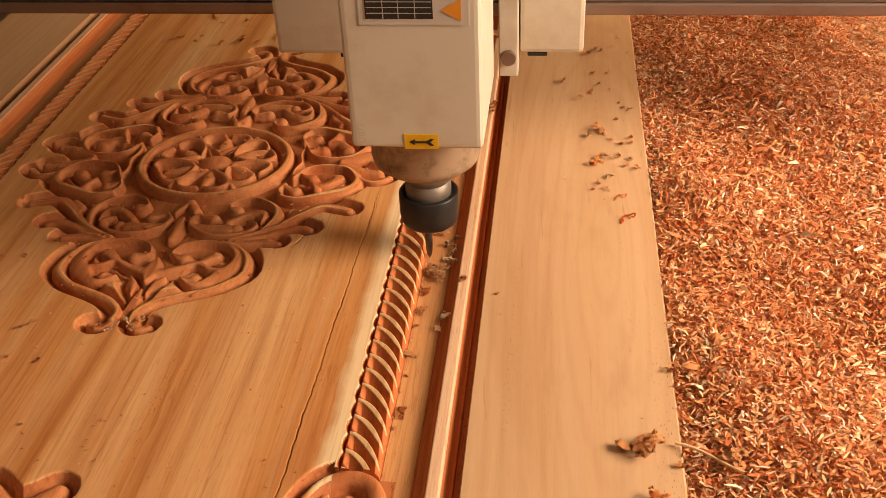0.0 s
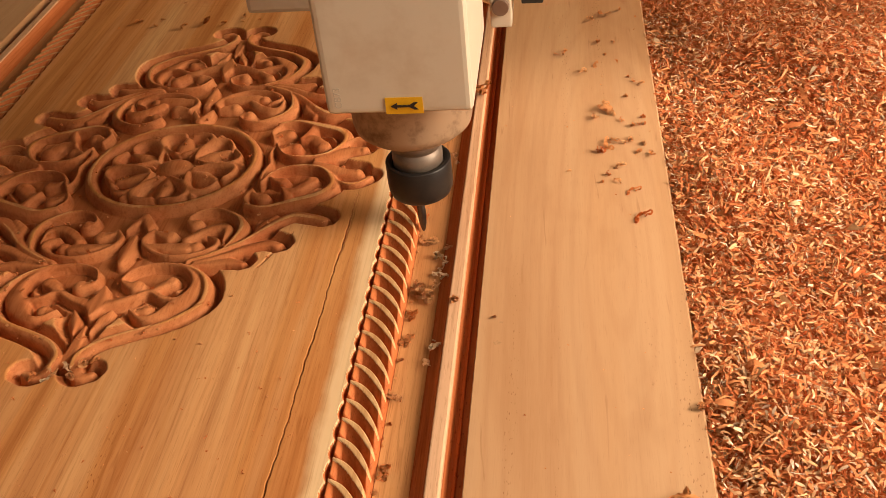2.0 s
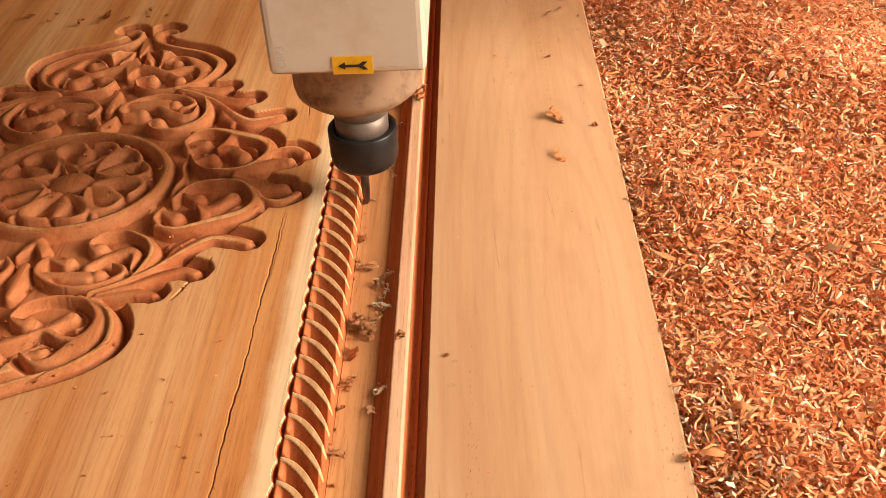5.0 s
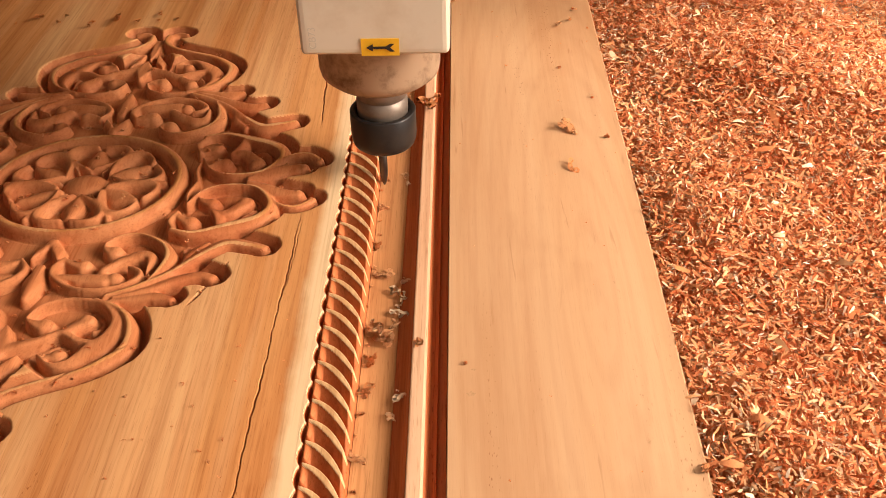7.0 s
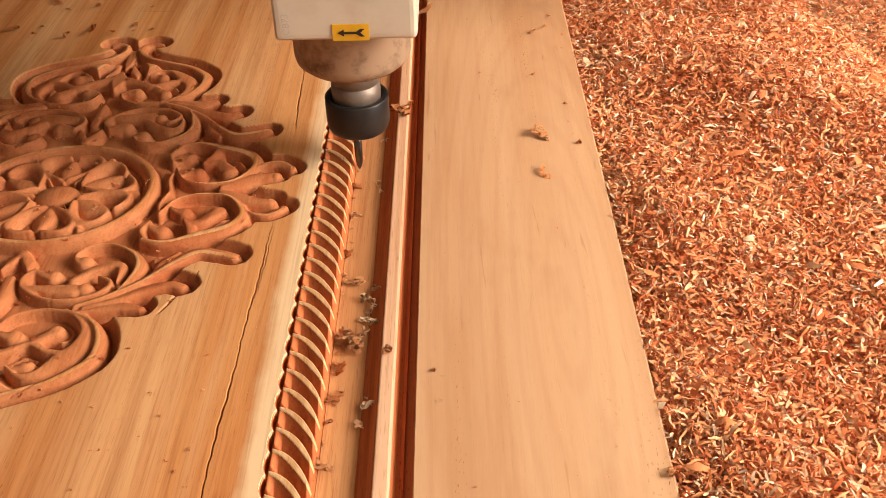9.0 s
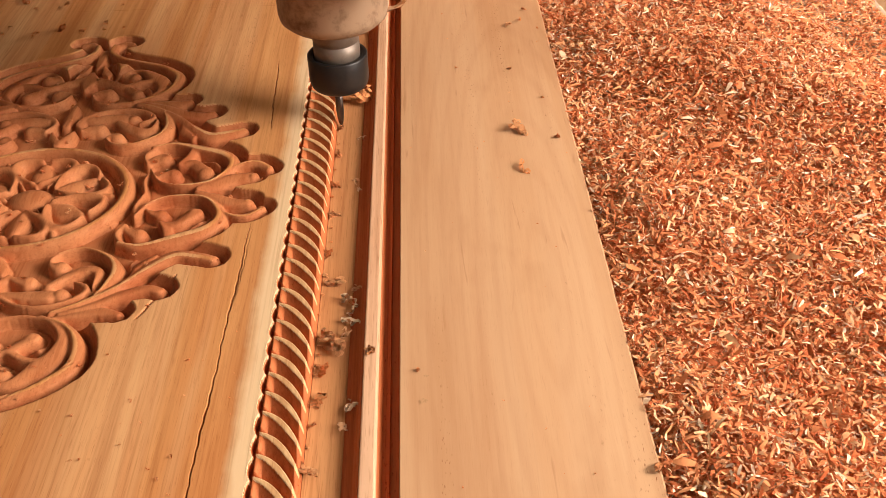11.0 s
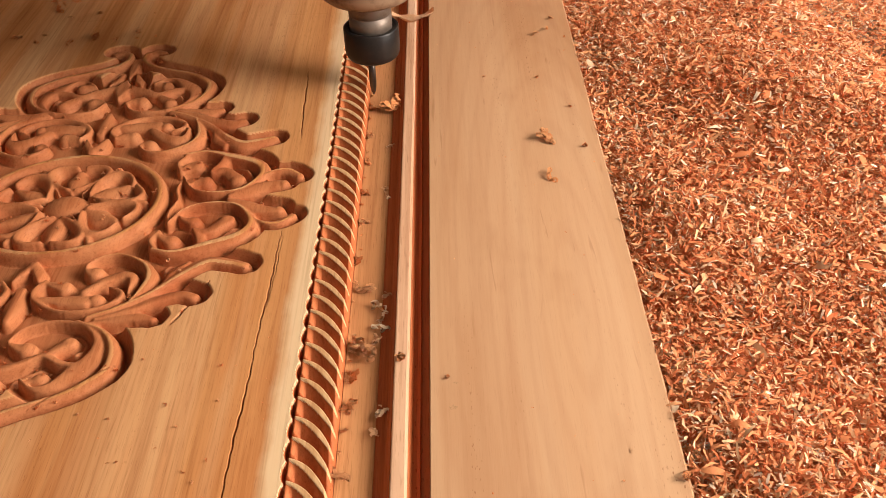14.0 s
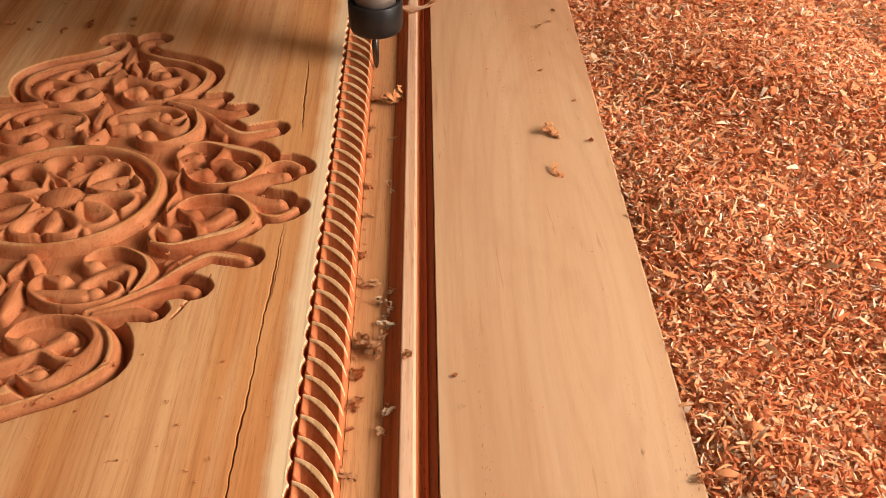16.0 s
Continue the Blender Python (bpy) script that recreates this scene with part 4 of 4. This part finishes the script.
def chip_mesh(name, seed, size, flakes, mat):
    """A tangle of short curled ribbons, or one curled ribbon."""
    rng = random.Random(seed)
    bm = bmesh.new()
    # one crumpled ribbon that turns and folds over itself
    n = 12 + 11 * flakes
    p, head = Vector((0, 0, 0)), Vector((1, 0, 0))
    turn = Euler((rng.uniform(-0.5, 0.5), rng.uniform(0.5, 1.0), rng.uniform(-0.4, 0.4)))
    prev = None
    for i in range(n):
        t = i / (n - 1)
        if i % 5 == 0:
            turn = Euler((rng.uniform(-0.6, 0.6), rng.choice((-1, 1)) * rng.uniform(0.3, 1.0), rng.uniform(-0.7, 0.7)))
        head.rotate(turn)
        head = (head - p * (0.6 / size)).normalized()
        p = p + head * size * 0.15
        wide = head.cross(Vector((rng.uniform(-0.25, 0.25), 0.3, 1.0))).normalized() * size * (0.040 + 0.095 * math.sin(math.pi * (0.08 + 0.84 * t)) * rng.uniform(0.6, 1.2))
        va, vb = bm.verts.new(p - wide), bm.verts.new(p + wide)
        if prev:
            bm.faces.new((prev[0], va, vb, prev[1]))
        prev = (va, vb)
    low = min(v.co.z for v in bm.verts)
    top = max(v.co.z for v in bm.verts)
    k = min(1.0, size * 0.60 / max(top - low, 1e-6))
    for v in bm.verts:
        v.co.z = (v.co.z - low) * k
    bmesh.ops.solidify(bm, geom=bm.faces[:], thickness=0.00025)
    for f in bm.faces:
        f.smooth = True
    me = bpy.data.meshes.new(name)
    bm.to_mesh(me)
    bm.free()
    me.materials.append(mat)
    return me


def chips():
    tangles = [chip_mesh("wood_chip", 20 + k, 0.012, 6, CHIP) for k in range(5)]
    curls = [chip_mesh("wood_chip", 40 + k, 0.008, 2, CHIP) for k in range(5)]
    pale = [chip_mesh("wood_chip", 60 + k, 0.008, 2, SPLINTER) for k in range(5)]
    rng = random.Random(9)

    def put(meshes, x, y, z, s, label):
        ob = new("wood_chip", rng.choice(meshes))
        ob.location, ob.rotation_euler = (x, y, z), (0, 0, rng.uniform(0, 6.28))
        ob.scale = (s, s, s)
        tagged(ob, label, "wood chip", "chips on the panel")
        return ob

    def strewn(name, meshes, spots, label):
        # what nobody could count: one mesh out of many turned and scaled copies
        verts, faces = [], []
        for x, y, z, s in spots:
            me = rng.choice(meshes)
            m = Matrix.Translation((x, y, z)) @ Matrix.Rotation(rng.uniform(0, 6.28), 4, "Z") @ Matrix.Scale(s, 4)
            base = len(verts)
            verts += [tuple(m @ v.co) for v in me.vertices]
            faces += [[base + i for i in p.vertices] for p in me.polygons]
        out = bpy.data.meshes.new(name)
        out.from_pydata(verts, [], faces)
        tagged(link_mesh(name, out, CHIP), label, "sawdust", kind="stuff")

    ch = "curled reddish wood chip lying in the routed channel"
    for x, y, s in ((-0.0465, 0.065, 1.25), (-0.0475, 0.130, 1.0), (-0.051, 0.040, 0.75), (-0.0530, 0.012, 0.7), (-0.0545, 0.165, 0.6), (-0.0525, 0.215, 0.6), (-0.0545, -0.045, 0.8), (-0.053, -0.11, 0.7), (-0.0545, 0.255, 0.6), (-0.0535, 0.305, 0.55), (-0.0540, 0.35, 0.55), (-0.0545, 0.40, 0.6)):
        put(tangles, x, y, -0.0112, s, ch)
    for k in range(34):
        put(curls, -0.0560 + rng.uniform(-0.002, 0.002), -0.21 + 0.0205 * k + rng.uniform(-0.004, 0.004), -0.0111, rng.uniform(0.35, 0.75), ch)
    wh = "pale splinter of wood standing in the moulding corner"
    for y, s in ((0.004, 1.3), (-0.008, 1.0), (0.075, 1.1), (0.085, 1.2), (0.095, 1.0), (0.108, 1.3), (0.12, 1.0), (0.25, 0.7), (0.262, 0.8), (0.33, 0.7)):
        put(pale, -0.0348, y, -0.0110, s * 1.05, wh)
    rolling = put(tangles, -0.019, 0.358, 0.0, 1.7, "reddish tangle of shavings that rolls off the bead moulding")
    # a long curled shaving lies across the bead
    bm = bmesh.new()
    prev = None
    for i in range(25):
        q = i / 24
        a = 2.3 * (q - 0.5)
        mid = Vector((-0.0165 + 0.025 * math.sin(a), 0.570 + 0.007 * q + 0.002 * math.sin(9 * q), 0.0008 + 0.016 * (1 - math.cos(a)) ** 1.1))
        w = 0.0062 * math.sin(math.pi * (0.06 + 0.86 * q)) ** 0.6
        row = [bm.verts.new(mid + Vector((0.0, w * s, 0.55 * w * s * s + 0.0012 * math.sin(13 * q + 2 * s)))) for s in (-1, -0.5, 0, 0.5, 1)]
        if prev:
            for k in range(4):
                bm.faces.new((prev[k], row[k], row[k + 1], prev[k + 1]))
        prev = row
    low = min(v.co.z for v in bm.verts)
    for v in bm.verts:
        v.co.z += 0.0004 - low
    bmesh.ops.solidify(bm, geom=bm.faces[:], thickness=0.0004)
    me = bpy.data.meshes.new("long_shaving")
    bm.to_mesh(me)
    bm.free()
    me.materials.append(SPLINTER)
    tagged(new("long_shaving", me), "long pale curled shaving lying across the bead moulding", "wood shaving")
    put(curls, -0.0185, 0.045, 0.0, 1.1, "small chip resting on the bead moulding")
    sl = "small curled wood chip on the plain stile"
    for x, y, s in ((0.101, 0.257, 1.3), (0.108, 0.311, 0.9), (0.137, 0.304, 0.9), (0.131, 0.375, 0.6), (0.126, 0.541, 0.8), (0.111, 0.527, 1.0), (0.054, 0.438, 0.5), (0.106, 0.433, 0.6), (0.131, 0.566, 0.8), (0.142, 0.520, 0.5), (0.012, 0.026, 0.6), (0.149, -0.062, 1.2), (0.149, -0.157, 1.1)):
        put(curls, x, y, 0.0, s, sl)
    for x, y, s in ((0.102, 0.319, 1.15), (0.121, -0.143, 1.9), (0.130, -0.190, 1.2), (0.185, -0.150, 1.2)):
        put(tangles, x, y, 0.0 if x < 0.15 else 0.004, s, sl)
    # a thin stick lies from the stile's edge onto the heap
    bm = bmesh.new()
    prev = None
    for k in range(9):
        q = k / 8
        c = Vector((0.146 + 0.043 * q, -0.138 - 0.026 * q + 0.002 * math.sin(5 * q), 0.0035 + 0.004 * q))
        r = 0.0013 - 0.0005 * q
        ring = [bm.verts.new(c + Vector((0.3 * r * math.cos(a), r * math.cos(a), r * math.sin(a)))) for a in (0.0, 1.05, 2.1, 3.14, 4.2, 5.24)]
        if prev:
            for i in range(6):
                bm.faces.new((prev[i], prev[(i + 1) % 6], ring[(i + 1) % 6], ring[i]))
        else:
            bm.faces.new(ring)
        prev = ring
    bm.faces.new(prev)
    bmesh.ops.recalc_face_normals(bm, faces=bm.faces[:])
    tagged(part("wood_stick", bm, SPLINTER), "thin pale splinter stick lying across the heap edge", "stick")
    # chips that the draught of the spindle blows off the stile onto the heap
    blown = []
    for x, y, s in ((0.091, 0.305, 1.1), (0.116, 0.300, 0.9), (0.125, 0.288, 1.0), (0.134, 0.292, 0.8), (0.094, 0.244, 1.5), (0.106, 0.262, 1.1), (0.120, 0.262, 1.2), (0.133, 0.258, 0.9), (0.128, 0.243, 0.9), (0.139, 0.240, 1.0), (0.110, 0.220, 1.2), (0.100, 0.210, 0.9), (0.095, 0.197, 0.7), (0.109, 0.197, 0.9), (0.120, 0.184, 1.1), (0.125, 0.147, 1.4), (0.068, 0.216, 0.5),
                    (0.127, 0.383, 0.6), (0.084, 0.396, 1.2), (0.095, 0.411, 0.8), (0.117, 0.416, 0.6), (0.063, 0.437, 1.2), (0.100, 0.461, 1.0), (0.116, 0.461, 0.6), (0.093, 0.518, 1.0), (0.104, 0.531, 1.0), (0.123, 0.344, 0.8), (0.137, 0.367, 0.9)):
        blown.append((put(curls, x, y, 0.0, s, sl), s))
    fl = "small wood chip lying on the flat field"
    for k in range(70):
        put(curls, rng.uniform(-0.49, -0.33), rng.uniform(-0.27, 0.10), 0.0004, rng.uniform(0.3, 0.95), fl)
    for k in range(36):
        put(curls, rng.uniform(-0.47, -0.28), rng.uniform(0.53, 0.80), 0.0004, rng.uniform(0.5, 1.3), fl)
    strewn("sawdust_crumbs", curls, [(rng.uniform(-0.36, -0.10), rng.uniform(-0.20, 0.07), 0.0004, rng.uniform(0.10, 0.34)) for k in range(120)]
           + [(rng.uniform(0.004, 0.148), rng.uniform(-0.15, 0.62), 0.0003, rng.uniform(0.08, 0.22)) for k in range(40)], "tiny crumbs of sawdust on the flat wood")
    tip = "splintered wood at the broken tip of the rosette"
    for x, y, s in ((-0.303, -0.030, 1.5), (-0.296, -0.024, 1.1), (-0.309, -0.036, 1.0)):
        put(pale, x, y, -0.004, s, tip)
    for x, y, s in ((-0.285, -0.022, 1.3), (-0.276, -0.017, 1.0), (-0.318, -0.034, 1.1), (-0.292, -0.034, 1.2)):
        put(curls, x, y, -0.003, s, tip)
    # shreds left in the carving, resting on its relief
    xs, ys, Z = RELIEF["xs"], RELIEF["ys"], RELIEF["Z"]
    spots = []
    while len(spots) < 170:
        u, v = rng.uniform(-0.19, 0.19), rng.uniform(-0.26, 0.28)
        if (u / 0.2) ** 2 + (v / 0.27) ** 2 > 1:
            continue
        i, j = int(np.searchsorted(xs, XC + u)), int(np.searchsorted(ys, YC + v))
        z = float(Z[j, i])
        if z > -0.002:
            continue
        spots.append((XC + u, YC + v, z, rng.uniform(0.3, 0.75)))
    strewn("carving_shreds", curls, spots, "reddish shreds of wood caught in the carving")
    link_mesh("caught_shavings", chip_mesh("caught_shavings", 91, 0.026, 9, CHIP), CHIP, ROUTER, "orange tangle of shavings caught on the rail").location = (0.182, 0.184, 0.1945)
    return rolling, blown


TANGLE, BLOWN = chips()
TANGLE_ROWS = [(0.0, (-0.019, 0.358, 0.0)), (9.3, (-0.019, 0.358, 0.0)), (9.45, (-0.028, 0.383, 0.0005, 20, 0, 30)), (9.6, (-0.0362, 0.399, -0.0108, 40, 0, 60)), (16.0, (-0.0362, 0.399, -0.0108, 40, 0, 60))]


def motions():
    walk(ROUTER, [(t, pose(ROUTER_X, y, 0.0)) for t, y in ROUTER_ROWS])
    # the spindle knocks the tangle off the bead, into the corner of the channel
    walk(TANGLE, [(t, pose(*p)) for t, p in TANGLE_ROWS])
    for k, (ob, s) in enumerate(BLOWN):
        x, y, a = ob.location.x, ob.location.y, math.degrees(ob.rotation_euler.z)
        x1 = 0.175 + 0.02 * (k % 5)
        y1 = y - 0.04 + 0.013 * (k % 4)
        z1 = float(heap_height(np.array(x1), np.array(y1))) + 0.001
        t = 3.9 + 0.06 * (k % 7)
        rows = [(0.0, pose(x, y, 0.0, 0, 0, a)), (t, pose(x, y, 0.0, 0, 0, a)), (t + 0.25, pose((x + x1) / 2, (y + y1) / 2, 0.012, 0, 50, a + 30)), (t + 0.5, pose(x1, y1, z1, 0, 20, a + 60)), (16.0, pose(x1, y1, z1, 0, 20, a + 60))]
        walk(ob, rows)


motions()
